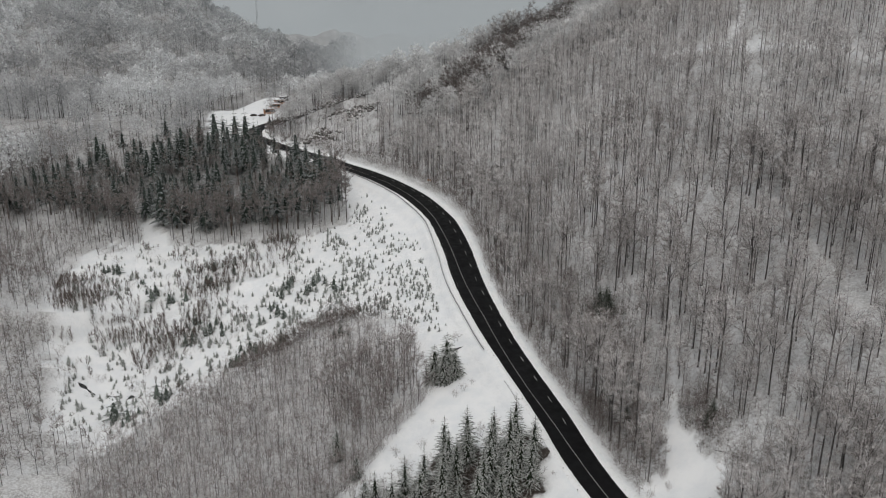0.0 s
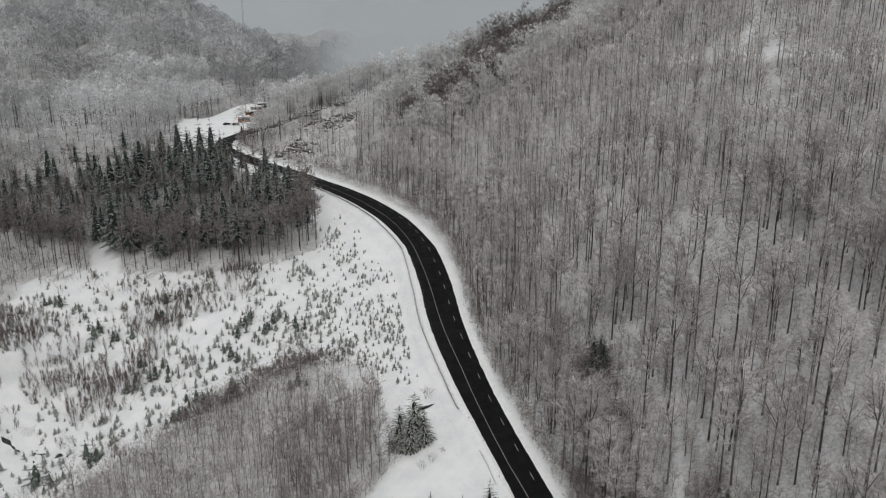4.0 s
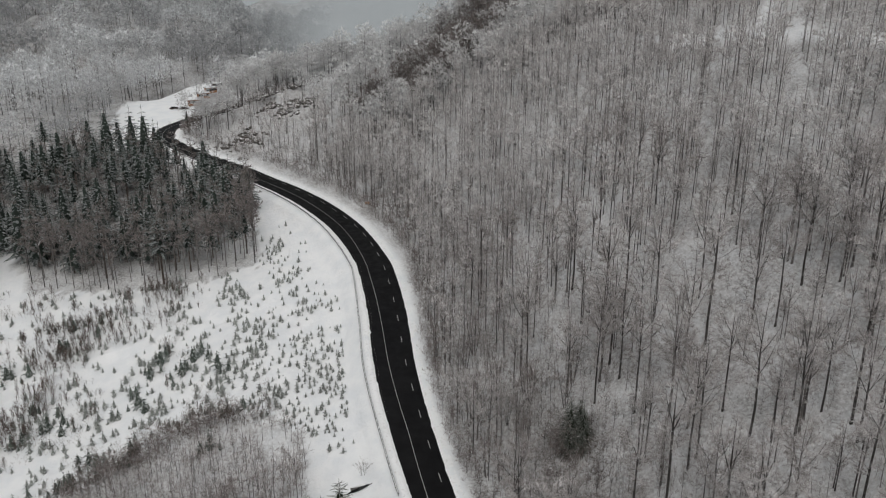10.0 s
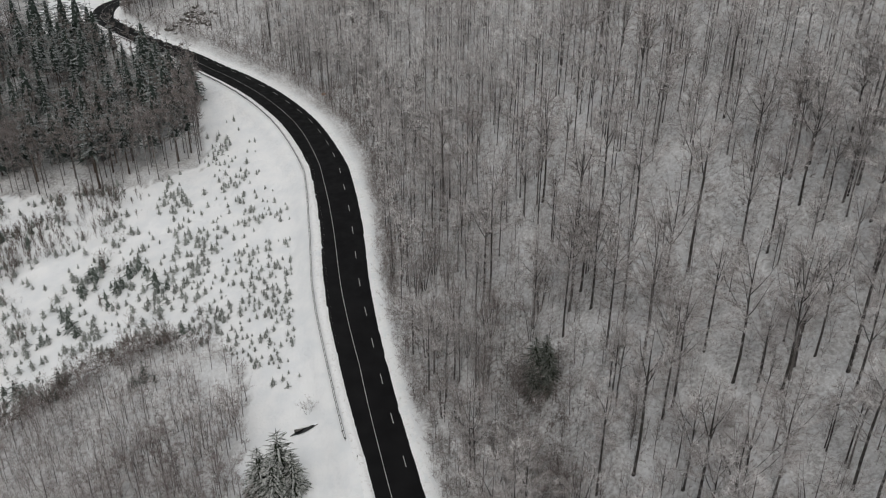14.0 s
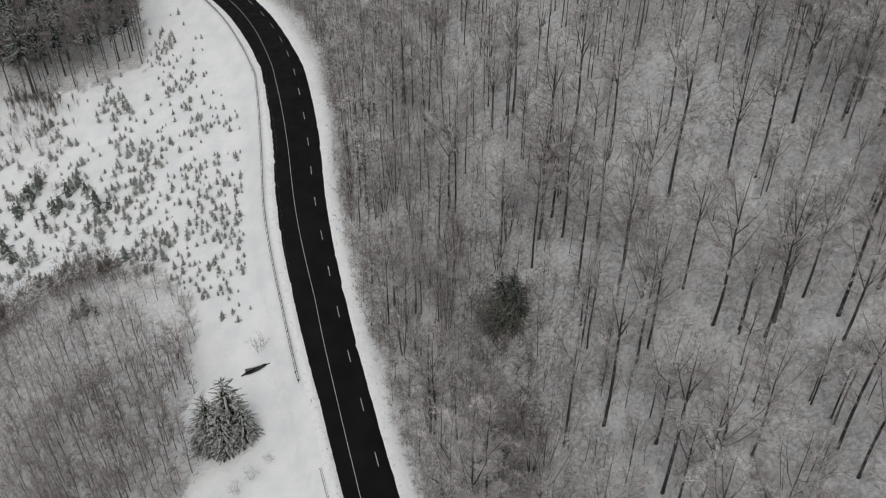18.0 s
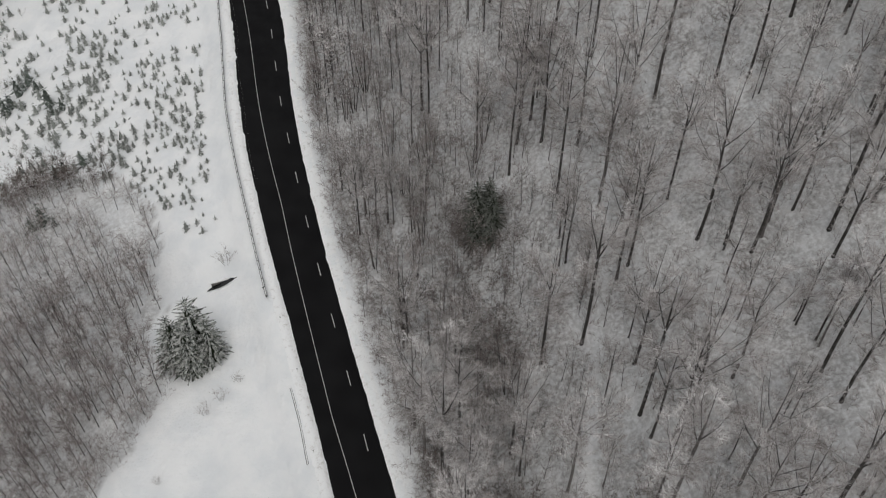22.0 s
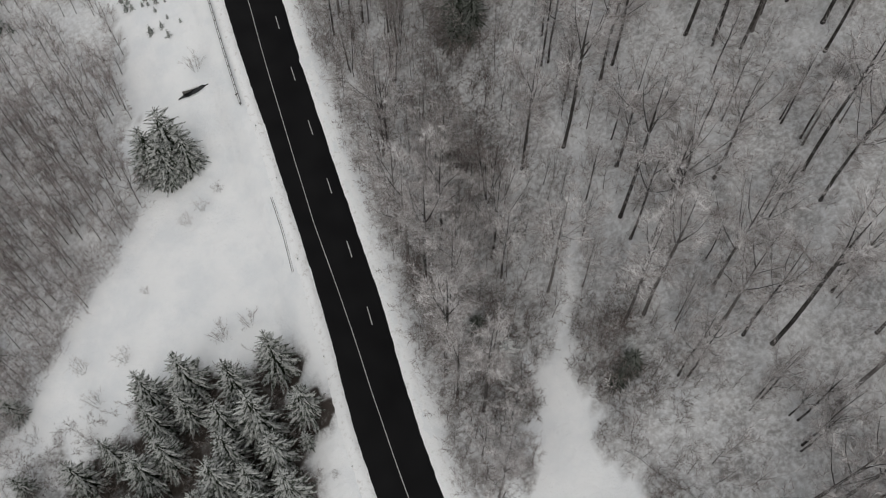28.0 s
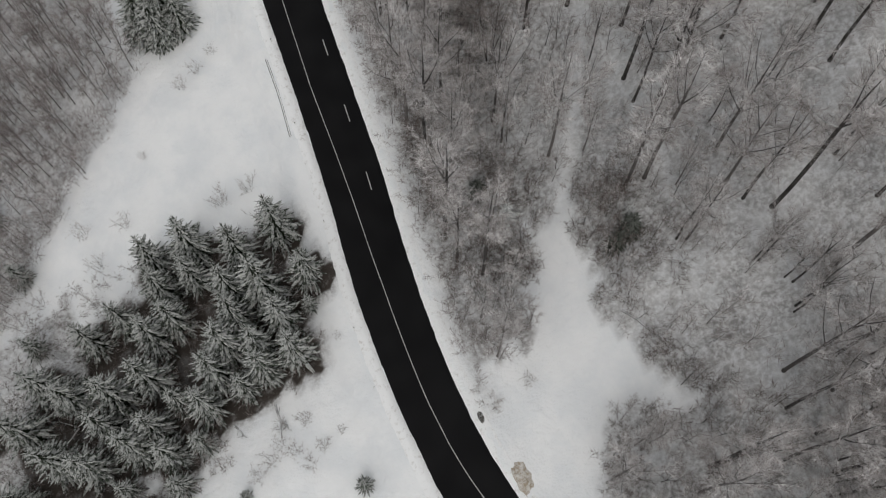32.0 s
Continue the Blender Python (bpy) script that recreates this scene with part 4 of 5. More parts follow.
def bank(y):
    """Open snow above the road, wider round the bend."""
    return np.interp(y, [90, 140, 262, 290], [0.0, 2.8, 3.6, 0.0])


# undergrowth along the foot of the slope and scrub between the beeches
ux, uy = random_points(-42, 75, -92, 330, 36000, 33, 1.42)
off, side, high, run = beside(ux, uy)
keep = (side > 0) & (off > 3.3 + bank(uy)) & (woods(ux, uy) > 0.55) & ((uy < 222) | (uy > 278) | (rng.uniform(0, 1, len(ux)) < 0.65)) & clear_of_firs(ux, uy) & (rng.uniform(0, 1, len(ux)) < np.interp(off, [4, 20, 30, 48], [1.0, 0.8, 0.4, 0.0]))
ux, uy, off = ux[keep], uy[keep], off[keep]
place = np.stack([ux, uy, ground(ux, uy) - 0.05], -1)
for name, band, twigs, label in (("undergrowth", off >= 13, twig_edge, "half-frosted young trees and brush between the beeches"), ("roadside_thicket", off < 13, twig_brown, "brown leafless young trees and brush at the foot of the slope")):
    n = int(band.sum())
    scrub = new(name, scatter_mesh(name, YOUNG_FAR, rng.randint(0, 3, n), place[band], rng.uniform(0, 6.28, n),
                                   rng.uniform(0.35, 1.0, n) * np.interp(off[band], [4, 7, 30], [0.85, 1.0, 1.0]), [bark_beech, twigs], rng.uniform(-0.08, 0.08, (n, 2))))
    tagged(scrub, label, "undergrowth", kind="stuff")

ex, ey = random_points(-40, 50, -92, 330, 30000, 36, 0.9)
off, side, high, run = beside(ex, ey)
keep = (side > 0) & (off > 2.3 + bank(ey)) & (off < 6.2 + bank(ey)) & (woods(ex, ey) > 0.12) & (near_line(ex, ey, TRACK) > 1.5)
ex, ey = ex[keep], ey[keep]
place = np.stack([ex, ey, ground(ex, ey) - 0.05], -1)
fringe = new("frosted_fringe", scatter_mesh("frosted_fringe", SCRUB, rng.randint(0, 3, len(ex)), place, rng.uniform(0, 6.28, len(ex)), rng.uniform(0.35, 0.85, len(ex)), [bark_beech, twig_edge]))
tagged(fringe, "fringe of frosted bushes along the foot of the slope", "bushes", kind="stuff")
# dense brown brush round the little conifers
dx, dy = random_points(8, 70, -75, 45, 30000, 38, 0.8)
patch = sum(np.exp(-((dx - cx) / rx) ** 2 - ((dy - cy) / ry) ** 2) for cx, cy, rx, ry in ((21, -27, 6, 9), (37, 25, 5, 7), (34, -36, 5, 7), (16, -12, 4, 8), (30, 6, 5, 9)))
edge = np.minimum(near_line(dx, dy, TRACK), near_line(dx, dy, SIDE_TRACK))
patch += 0.3 * (edge < 4.0) * (dy < -32) * (dx > 21)
off, side, high, run = beside(dx, dy)
keep = (side > 0) & (off > 4.5) & (woods(dx, dy) > 0.5) & clear_of_firs(dx, dy) & (rng.uniform(0, 0.75, len(dx)) < patch)
dx, dy = dx[keep], dy[keep]
place = np.stack([dx, dy, ground(dx, dy) - 0.05], -1)
brown_brush = new("brown_brush", scatter_mesh("brown_brush", SCRUB, rng.randint(0, 3, len(dx)), place, rng.uniform(0, 6.28, len(dx)), rng.uniform(0.35, 0.95, len(dx)), [bark_beech, twig_brown]))
tagged(brown_brush, "patches of dense brown leafless brush in the woods", "bushes", kind="stuff")
qx, qy = random_points(14, 190, -95, 230, 24000, 34, 2.3)
off, side, high, run = beside(qx, qy)
keep = (side > 0) & (off > 16) & (woods(qx, qy) > 0.55) & clear_of_firs(qx, qy) & (qx < np.maximum(98, qy + 122)) & (rng.uniform(0, 1, len(qx)) < np.interp(off, [16, 90, 150], [0.8, 0.7, 0.35]))
qx, qy = qx[keep], qy[keep]
place = np.stack([qx, qy, ground(qx, qy) - 0.05], -1)
low = new("frosted_scrub", scatter_mesh("frosted_scrub", SCRUB, rng.randint(0, 3, len(qx)), place, rng.uniform(0, 6.28, len(qx)), rng.uniform(0.45, 1.2, len(qx)), [bark_beech, twig_beech]))
tagged(low, "grey frosted scrub and saplings between the beech trunks", "undergrowth", kind="stuff")

# brown thicket below the road
hx, hy = random_points(-152, -12, -42, 96, 14000, 35, 1.6)
keep = in_poly(hx, hy, THICKET) & (waves(hx, hy, 26, 9) > -0.9) & (hx > -125) & (rng.uniform(0, 1, len(hx)) < np.interp(hx, [-60, -30], [1.0, 0.75]))
hx, hy = hx[keep], hy[keep]
order = np.argsort(np.hypot(hx + 28, hy - 30))
for k in order[:150]:
    tree_thing("young_beech", *YOUNG_ME[k % 3], "crown", float(hx[k]), float(hy[k]), rng.uniform(0, 360), rng.uniform(0.7, 1.15),
               "slender leafless young beech with brownish twigs", "tree", "thicket below the road")
rest = order[150:]
place = np.stack([hx[rest], hy[rest], ground(hx[rest], hy[rest]) - 0.05], -1)
thicket = new("thicket", scatter_mesh("thicket", YOUNG_FAR, rng.randint(0, 3, len(rest)), place, rng.uniform(0, 6.28, len(rest)), rng.uniform(0.5, 1.15, len(rest)),
                                      [bark_beech, twig_thicket], rng.uniform(-0.06, 0.06, (len(rest), 2))))
tagged(thicket, "brown thicket of leafless young trees on the snowy slope", "thicket", kind="stuff")

zx, zy = random_points(-66, -8, -22, 52, 9000, 75, 0.8)
rim = near_line(zx, zy, [(-60, -13, 3.0), (-47, 1, 3.0), (-34, 14, 2.8), (-27, 19, 2.5), (-20, 24, 2.2), (-18, 32, 1.2)])
keep = (rim + 1.2 * waves(zx, zy, 5, 76) < -0.6) & (beside(zx, zy)[0] > 6)
zx, zy = zx[keep], zy[keep]
place = np.stack([zx, zy, ground(zx, zy) - 0.05], -1)
hem = new("thicket_fringe", scatter_mesh("thicket_fringe", BUSH, rng.randint(0, 3, len(zx)), place, rng.uniform(0, 6.28, len(zx)), rng.uniform(0.5, 1.5, len(zx)), [bark_beech, twig_thicket]))
tagged(hem, "low brown bushes along the edge of the thicket", "bushes", kind="stuff")

wx, wy = random_points(-75, -8, 50, 100, 6000, 79, 0.9)
top = near_line(wx, wy, [(-24, 77, 1.0), (-34, 84, 4.0), (-46, 85, 5.0), (-60, 81, 3.5), (-72, 77, 2.0)])
keep = top + 2.2 * waves(wx, wy, 7, 80) < 0
wx, wy = wx[keep], wy[keep]
place = np.stack([wx, wy, ground(wx, wy) - 0.05], -1)
crown_edge = new("thicket_edge", scatter_mesh("thicket_edge", SCRUB, rng.randint(0, 3, len(wx)), place, rng.uniform(0, 6.28, len(wx)), rng.uniform(0.4, 0.9, len(wx)), [bark_beech, twig_russet]))
tagged(crown_edge, "dense dark brown bushes along the upper edge of the thicket", "bushes", kind="stuff")

# far woods across the valley and round the bend
fx, fy = random_points(-330, 120, 225, 960, 11000, 37, 6.6)
off, side, high, run = beside(fx, fy)
keep = (side < 0) & (off > 24) & ~in_poly(fx, fy, STAND) & ~in_poly(fx, fy, SNOWFIELD) & ~in_poly(fx, fy, MEADOW)
keep &= (np.degrees(np.arctan2(fx + 88, fy + 199)) > -13.5) & (np.degrees(np.arctan2(fx + 88, fy + 199)) < 14)
fx, fy = fx[keep], fy[keep]
for name, band, shapes in (("rimed_forest", fy < 440, BEECH_RIME), ("distant_forest", fy >= 440, BEECH_DIM)):
    bx, by = fx[band], fy[band]
    place = np.stack([bx, by, ground(bx, by) - 0.1], -1)
    far = new(name, scatter_mesh(name, shapes, rng.randint(0, 4, len(bx)), place, rng.uniform(0, 6.28, len(bx)), rng.uniform(0.7, 1.1, len(bx)) * (1 + 0.34 * waves(bx, by, 60, 71)), [bark_beech, twig_white]))
    tagged(far, "forest white with hoarfrost rolling over the hills", "forest", kind="stuff")
vx, vy = random_points(-205, -96, 10, 300, 8000, 39, 3.4)
off, side, high, run = beside(vx, vy)
keep = (side < 0) & ~in_poly(vx, vy, MEADOW) & ~in_poly(vx, vy, THICKET) & ~in_poly(vx, vy, STAND) & (off > 92)
vx, vy = vx[keep], vy[keep]
place = np.stack([vx, vy, ground(vx, vy) - 0.1], -1)
vale = new("valley_forest", scatter_mesh("valley_forest", YOUNG_FAR, rng.randint(0, 3, len(vx)), place, rng.uniform(0, 6.28, len(vx)), rng.uniform(0.9, 1.6, len(vx)),
                                         [bark_beech, twig_brown]))
tagged(vale, "bare trees along the stream in the valley", "forest", kind="stuff")

# ---------- spruces ----------
SPRUCE = [spruce_shape(200 + k, 15, (4.3, 4.6, 4.0)[k], 18, 11, blades=5, core=0.36, cone=0.68, arm=0.0, side_twigs=0.5, ridge=0.8, finger=0.68) for k in range(3)]
SPRUCE_ME = [(mesh_of("spruce_trunk", *t, [bark_spruce]), mesh_of("spruce_boughs", *c, [needle_near])) for t, c in SPRUCE]
SPRUCE_HIGH = [spruce_shape(210 + k, 18.5, (5.2, 4.7, 5.6)[k], 13, 8, blades=3, core=0.46, bare=(0.28, 0.46, 0.12)[k], cone=(0.76, 0.66, 0.8)[k], ridge=0.8) for k in range(3)]
SPRUCE_HIGH_ME = [(mesh_of("spruce_trunk", *t, [bark_spruce]), mesh_of("spruce_boughs", *c, [needle_far])) for t, c in SPRUCE_HIGH]
SAPLING = [spruce_shape(220 + k, 2.2, (1.05, 1.2, 0.95)[k], 5, 6, bare=0.02, blades=1, core=0.5, cone=0.6) for k in range(3)]
SAPLING_ME = [(mesh_of("spruce_stem", *t, [bark_spruce]), mesh_of("spruce_boughs", *c, [needle_young])) for t, c in SAPLING]

SPRUCE_BROAD = spruce_shape(205, 13, 5.0, 15, 13, bare=0.02, blades=5, core=0.4, cone=0.56, arm=0.0, side_twigs=0.55, ridge=0.7, finger=0.7)
SPRUCE_BROAD_ME = (mesh_of("spruce_trunk", *SPRUCE_BROAD[0], [bark_spruce]), mesh_of("spruce_boughs", *SPRUCE_BROAD[1], [needle_near]))

GROVE_SMALL = [(-7.6, -26.9, 6), (-28.4, -38.7, 9), (-29.5, -32.1, 11), (-48.8, -14.1, 8), (-32.9, -43.1, 9), (-39.9, -40.8, 9), (-9.2, -53.3, 6), (-25, -48, 4)]
for n, (x, y, tall) in enumerate(GROVE + GROVE_EDGE + GROVE_SMALL):
    tree_thing("spruce", *SPRUCE_ME[n % 3], "crown", x, y, rng.uniform(0, 360), tall / 15,
               "green spruce with snow lying on drooping boughs" if tall > 9 else "small snow-dusted spruce at the edge of the grove", "tree", "spruce grove beside the road")
for x, y, size, turn in ((-13.0, 28.3, 1.15, 40), (-16.8, 28.9, 0.95, 150), (-11.0, 26.4, 0.75, 250), (-14.8, 26.0, 0.85, 310)):
    tree_thing("spruce", *SPRUCE_BROAD_ME, "crown", x, y, turn, size, "broad spruce with snowy boughs beside the thicket", "tree", "spruces beside the thicket")
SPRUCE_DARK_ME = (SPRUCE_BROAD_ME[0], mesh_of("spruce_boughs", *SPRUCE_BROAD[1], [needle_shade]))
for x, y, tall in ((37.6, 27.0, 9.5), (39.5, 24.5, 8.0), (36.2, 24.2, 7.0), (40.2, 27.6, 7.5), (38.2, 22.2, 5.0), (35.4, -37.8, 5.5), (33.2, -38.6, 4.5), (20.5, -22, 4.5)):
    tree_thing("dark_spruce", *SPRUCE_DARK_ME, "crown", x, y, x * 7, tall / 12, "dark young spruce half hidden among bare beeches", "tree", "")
FIR = spruce_shape(230, 6.0, 2.3, 8, 7, bare=0.1, blades=4, core=0.15, arm=1.0)
FIR_ME = (mesh_of("fir_trunk", *FIR[0], [bark_spruce]), mesh_of("fir_boughs", *FIR[1], [needle_white]))
for x, y, turn, size in FIRS:
    tree_thing("frosted_fir", *FIR_ME, "crown", x, y, turn, size, "little conifer white with hoarfrost among brush", "tree", "")

sx, sy = random_points(-180, -8, 156, 295, 9600, 41, 4.3)
keep = in_poly(sx, sy, STAND) & (waves(sx, sy, 22, 61) + 0.4 * waves(sx, sy, 7, 62) > -0.5)
sx, sy = sx[keep], sy[keep]
deep = near_line(sx, sy, FRONT)
keep = (deep > 11) | ((sx > -92) & (rng.uniform(0, 1, len(sx)) < 0.42))
sx, sy, deep = sx[keep], sy[keep], deep[keep]
for x, y, size in ((-55, 253, 1.25), (-50, 250, 1.3), (-46, 247, 1.05), (-88, 240, 1.2), (-14, 196, 1.05), (-20, 204, 1.1)):
    tree_thing("stand_spruce", *SPRUCE_HIGH_ME[2], "crown", x, y, x * 5, size, "tall dark spruce standing above the dense stand", "tree", "spruce stand at the bend")
for n, (x, y) in enumerate(zip(sx, sy)):
    tree_thing("stand_spruce", *SPRUCE_HIGH_ME[n % 3 if deep[n] > 10 else 1], "crown", float(x), float(y), rng.uniform(0, 360), (0.56 if deep[n] > 15 else 0.85) + 0.60 * rng.uniform(0, 1) ** 1.2 + 0.16 * float(waves(np.array([x]), np.array([y]), 18, 63)[0]),
               "dark spruce with a bare lower trunk in a dense stand", "tree", "spruce stand at the bend")
mx, my = random_points(-180, -8, 156, 295, 6000, 43, 3.1)
keep = in_poly(mx, my, STAND) & (rng.uniform(0, 1, len(mx)) < np.interp(near_line(mx, my, FRONT), [6, 16], [1.0, 0.45]))
mx, my = mx[keep], my[keep]
place = np.stack([mx, my, ground(mx, my) - 0.1], -1)
mixed = new("stand_beeches", scatter_mesh("stand_beeches", BEECH_FAR, rng.randint(0, 4, len(mx)), place, rng.uniform(0, 6.28, len(mx)), rng.uniform(0.5, 0.85, len(mx)) + np.interp(near_line(mx, my, FRONT), [8, 18], [0.3, 0.0]),
                                          [bark_beech, twig_dark]))
tagged(mixed, "dark bare trees mixed into the spruce stand", "forest", kind="stuff")

# young spruces planted over the snowy meadow
px, py = random_points(-132, 10, 46, 188, 12000, 45, 1.05)
off, side, high, run = beside(px, py)
clump = smooth(waves(px, py, 13, 14) + 0.5 * waves(px, py, 5, 15), -0.1, 1.0)
belt = np.exp(-((py - 0.75 * px - 129) / 14) ** 2) * (px < -14) * (px > -75)
dense = 0.35 * belt + 1.15 * clump * np.interp(px, [-110, -60, -30, 0], [0.35, 0.55, 1.0, 1.0]) + 0.10
dense += 0.7 * np.exp(-((px + 8) / 12) ** 2 - ((py - 80) / 26) ** 2)
keep = (side < 0) & in_poly(px, py, MEADOW) & (off > 7.5) & (rng.uniform(0, 1, len(px)) < dense)
px, py = px[keep], py[keep]
order = np.argsort(np.hypot(px + 12, py - 70))
size = rng.uniform(0.35, 1.0, len(px)) * (1 + 0.4 * smooth(-px, 5, 40))
GROWN = [(-51.9, 117.2), (-48.6, 122.2), (-46.0, 112.9), (-42.8, 112.8), (-39.4, 116.9), (-55.7, 112.4), (-55.0, 105.9), (-46.2, 126.3), (-36.6, 119.6), (-32.7, 108.3), (-31.7, 86.8), (-100.6, 143.4), (-99.0, 146.1),
         (-94.0, 142.0), (-87.5, 140.2), (-84.5, 122.0), (-81.5, 111.9), (-89.2, 110.2), (-86.8, 112.5), (-74.8, 81.5), (-72.7, 82.0), (-69.7, 86.8), (-67.3, 89.1), (-65.5, 85.3), (-58.5, 81.6), (-56.7, 85.6),
         (-100.0, 80.0), (-96.9, 76.0), (-114.0, 77.5), (-109.5, 72.1), (-119.5, 171.9), (-113.9, 169.6), (-103.6, 154.5), (-78.7, 147.0), (-74.8, 154.0), (-67.2, 149.0), (-79.8, 112.2), (-75.8, 107.2), (-61.9, 104.6), (-37.2, 74.1)]
GROWN_ME = [(SAPLING_ME[k][0], mesh_of("spruce_boughs", *SAPLING[k][1], [needle_mid])) for k in range(3)]
for n, (x, y) in enumerate(GROWN):
    tree_thing("young_spruce", *GROWN_ME[n % 3], "crown", x, y, n * 53, 1.9 + 0.55 * math.sin(n * 2.3) + (0.9 if n in (26, 27, 28, 29, 11, 13) else 0), "dark green young spruce taller than its neighbours", "tree", "young spruces on the meadow", 0.03)
mate = np.random.RandomState(77)
for n, (x, y) in enumerate(GROWN * 2):
    tree_thing("young_spruce", *GROWN_ME[n % 3], "crown", x + mate.normal() * 2.2, y + mate.normal() * 2.2, n * 31, mate.uniform(0.9, 1.8), "green young spruce in a clump on the snow", "tree", "young spruces on the meadow", 0.03)
for x, y, tall in ((-51.4, 9.6, 11), (-48.3, -1.7, 8)):
    tree_thing("spruce", *SPRUCE_ME[1], "crown", x, y, x * 3, tall / 15, "lone snowy spruce among the bare thicket", "tree", "")
for k in order[:175]:
    tree_thing("young_spruce", *SAPLING_ME[k % 3], "crown", float(px[k]), float(py[k]), rng.uniform(0, 360), size[k],
               "young snow-dusted spruce planted on the snowy meadow", "tree", "young spruces on the meadow", 0.03)
rest = order[175:]
place = np.stack([px[rest], py[rest], ground(px[rest], py[rest]) - 0.03], -1)
shoots = new("young_spruces", scatter_mesh("young_spruces", [[(t[0], t[1], 0), (c[0], c[1], 1)] for t, c in SAPLING], rng.randint(0, 3, len(rest)), place,
                                           rng.uniform(0, 6.28, len(rest)), size[rest], [bark_spruce, needle_young]))
tagged(shoots, "young spruces scattered over the far part of the snowy meadow", "young trees", kind="stuff")
bx, by = random_points(-140, 6, 46, 190, 11000, 47, 0.9)
off, side, high, run = beside(bx, by)
clumps = sum(np.exp(-((bx - cx) / rx) ** 2 - ((by - cy) / ry) ** 2) for cx, cy, rx, ry in ((-80, 146, 11, 12), (-130, 160, 14, 24), (-100, 112, 9, 14), (-50, 163, 10, 6), (-38, 152, 9, 6), (-110, 132, 10, 9), (-87, 122, 9, 8), (-66, 146, 8, 8)))
keep = (side < 0) & in_poly(bx, by, MEADOW) & (off > 14) & (0.95 * clumps + 0.5 * waves(bx, by, 30, 12) + 0.6 * waves(bx, by, 8, 13) > np.where(bx < -40, 0.25, 0.85))
bx, by = bx[keep], by[keep]
place = np.stack([bx, by, ground(bx, by) - 0.03], -1)
pole = 1.25 * clumps[keep] + rng.uniform(-0.7, 0.3, len(bx)) > 0.2
stems = new("meadow_thicket", scatter_mesh("meadow_thicket", WEED, rng.randint(0, 3, pole.sum()), place[pole], rng.uniform(0, 6.28, pole.sum()), rng.uniform(0.5, 1.25, pole.sum()), [bark_beech, twig_russet]))
tagged(stems, "clumps of thin brown saplings on the snowy meadow", "thicket", kind="stuff")
brush = new("meadow_brush", scatter_mesh("meadow_brush", BUSH, rng.randint(0, 3, len(bx)), place, rng.uniform(0, 6.28, len(bx)), rng.uniform(0.3, 0.8, len(bx)), [bark_beech, twig_russet]))
tagged(brush, "low brown leafless bushes in the meadow snow", "bushes", kind="stuff")

gx_, gy_ = random_points(-80, -6, -70, -4, 2600, 49, 1.3)
keep = in_poly(gx_, gy_, GROVE_AREA)
gx_, gy_ = gx_[keep], gy_[keep]
place = np.stack([gx_, gy_, ground(gx_, gy_) - 0.03], -1)
under = new("grove_brush", scatter_mesh("grove_brush", SCRUB, rng.randint(0, 3, len(gx_)), place, rng.uniform(0, 6.28, len(gx_)), rng.uniform(0.3, 0.8, len(gx_)), [bark_beech, twig_brown]))
tagged(under, "dark leafless brush under the spruce grove", "undergrowth", kind="stuff")


# ---------- fog beyond the hills, painted on glowing sheets ---
def arc_sheet(radius, lo, hi, a0, a1, base, top, n=40):
    """An upright curved sheet round the first viewpoint's valley."""
    v = []
    for k in range(n + 1):
        a = radians(a0 + (a1 - a0) * k / n)
        x, y = -88 + radius * math.sin(a), -199 + radius * math.cos(a)
        v += [(x, y, base), (x, y, lo), (x, y, hi), (x, y, top)]
    f = [(k * 4 + j, k * 4 + j + 4, k * 4 + j + 5, k * 4 + j + 1) for k in range(n) for j in range(3)]
    return v, f


fog = bpy.data.materials.new("fog")
fog.use_nodes = True
fog.node_tree.nodes.clear()
# Backdrop wall glows in the fog's grey; no real fog scatters light.
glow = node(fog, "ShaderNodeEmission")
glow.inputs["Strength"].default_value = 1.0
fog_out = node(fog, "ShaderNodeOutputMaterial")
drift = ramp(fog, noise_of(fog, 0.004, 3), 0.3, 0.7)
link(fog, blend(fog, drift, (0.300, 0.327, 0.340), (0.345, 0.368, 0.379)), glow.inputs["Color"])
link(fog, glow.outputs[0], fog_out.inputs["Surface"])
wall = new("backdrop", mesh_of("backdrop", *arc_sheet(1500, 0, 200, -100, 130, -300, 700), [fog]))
tagged(wall, "glowing grey backdrop wall painted as fog in the far valley", "fog", kind="structure")


def haze_material(name, most):
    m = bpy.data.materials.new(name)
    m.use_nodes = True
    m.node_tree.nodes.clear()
    # Haze is put in as grey emission mixed over a clear sheet.
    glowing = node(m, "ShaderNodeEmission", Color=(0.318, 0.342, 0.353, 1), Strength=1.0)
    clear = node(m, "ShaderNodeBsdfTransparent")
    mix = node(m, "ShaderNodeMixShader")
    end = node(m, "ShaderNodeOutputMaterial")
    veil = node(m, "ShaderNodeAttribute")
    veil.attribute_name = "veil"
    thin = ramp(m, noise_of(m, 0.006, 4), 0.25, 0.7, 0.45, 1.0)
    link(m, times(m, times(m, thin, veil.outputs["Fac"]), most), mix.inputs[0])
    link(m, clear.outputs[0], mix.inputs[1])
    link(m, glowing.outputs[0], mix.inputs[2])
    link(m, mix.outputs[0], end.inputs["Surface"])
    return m


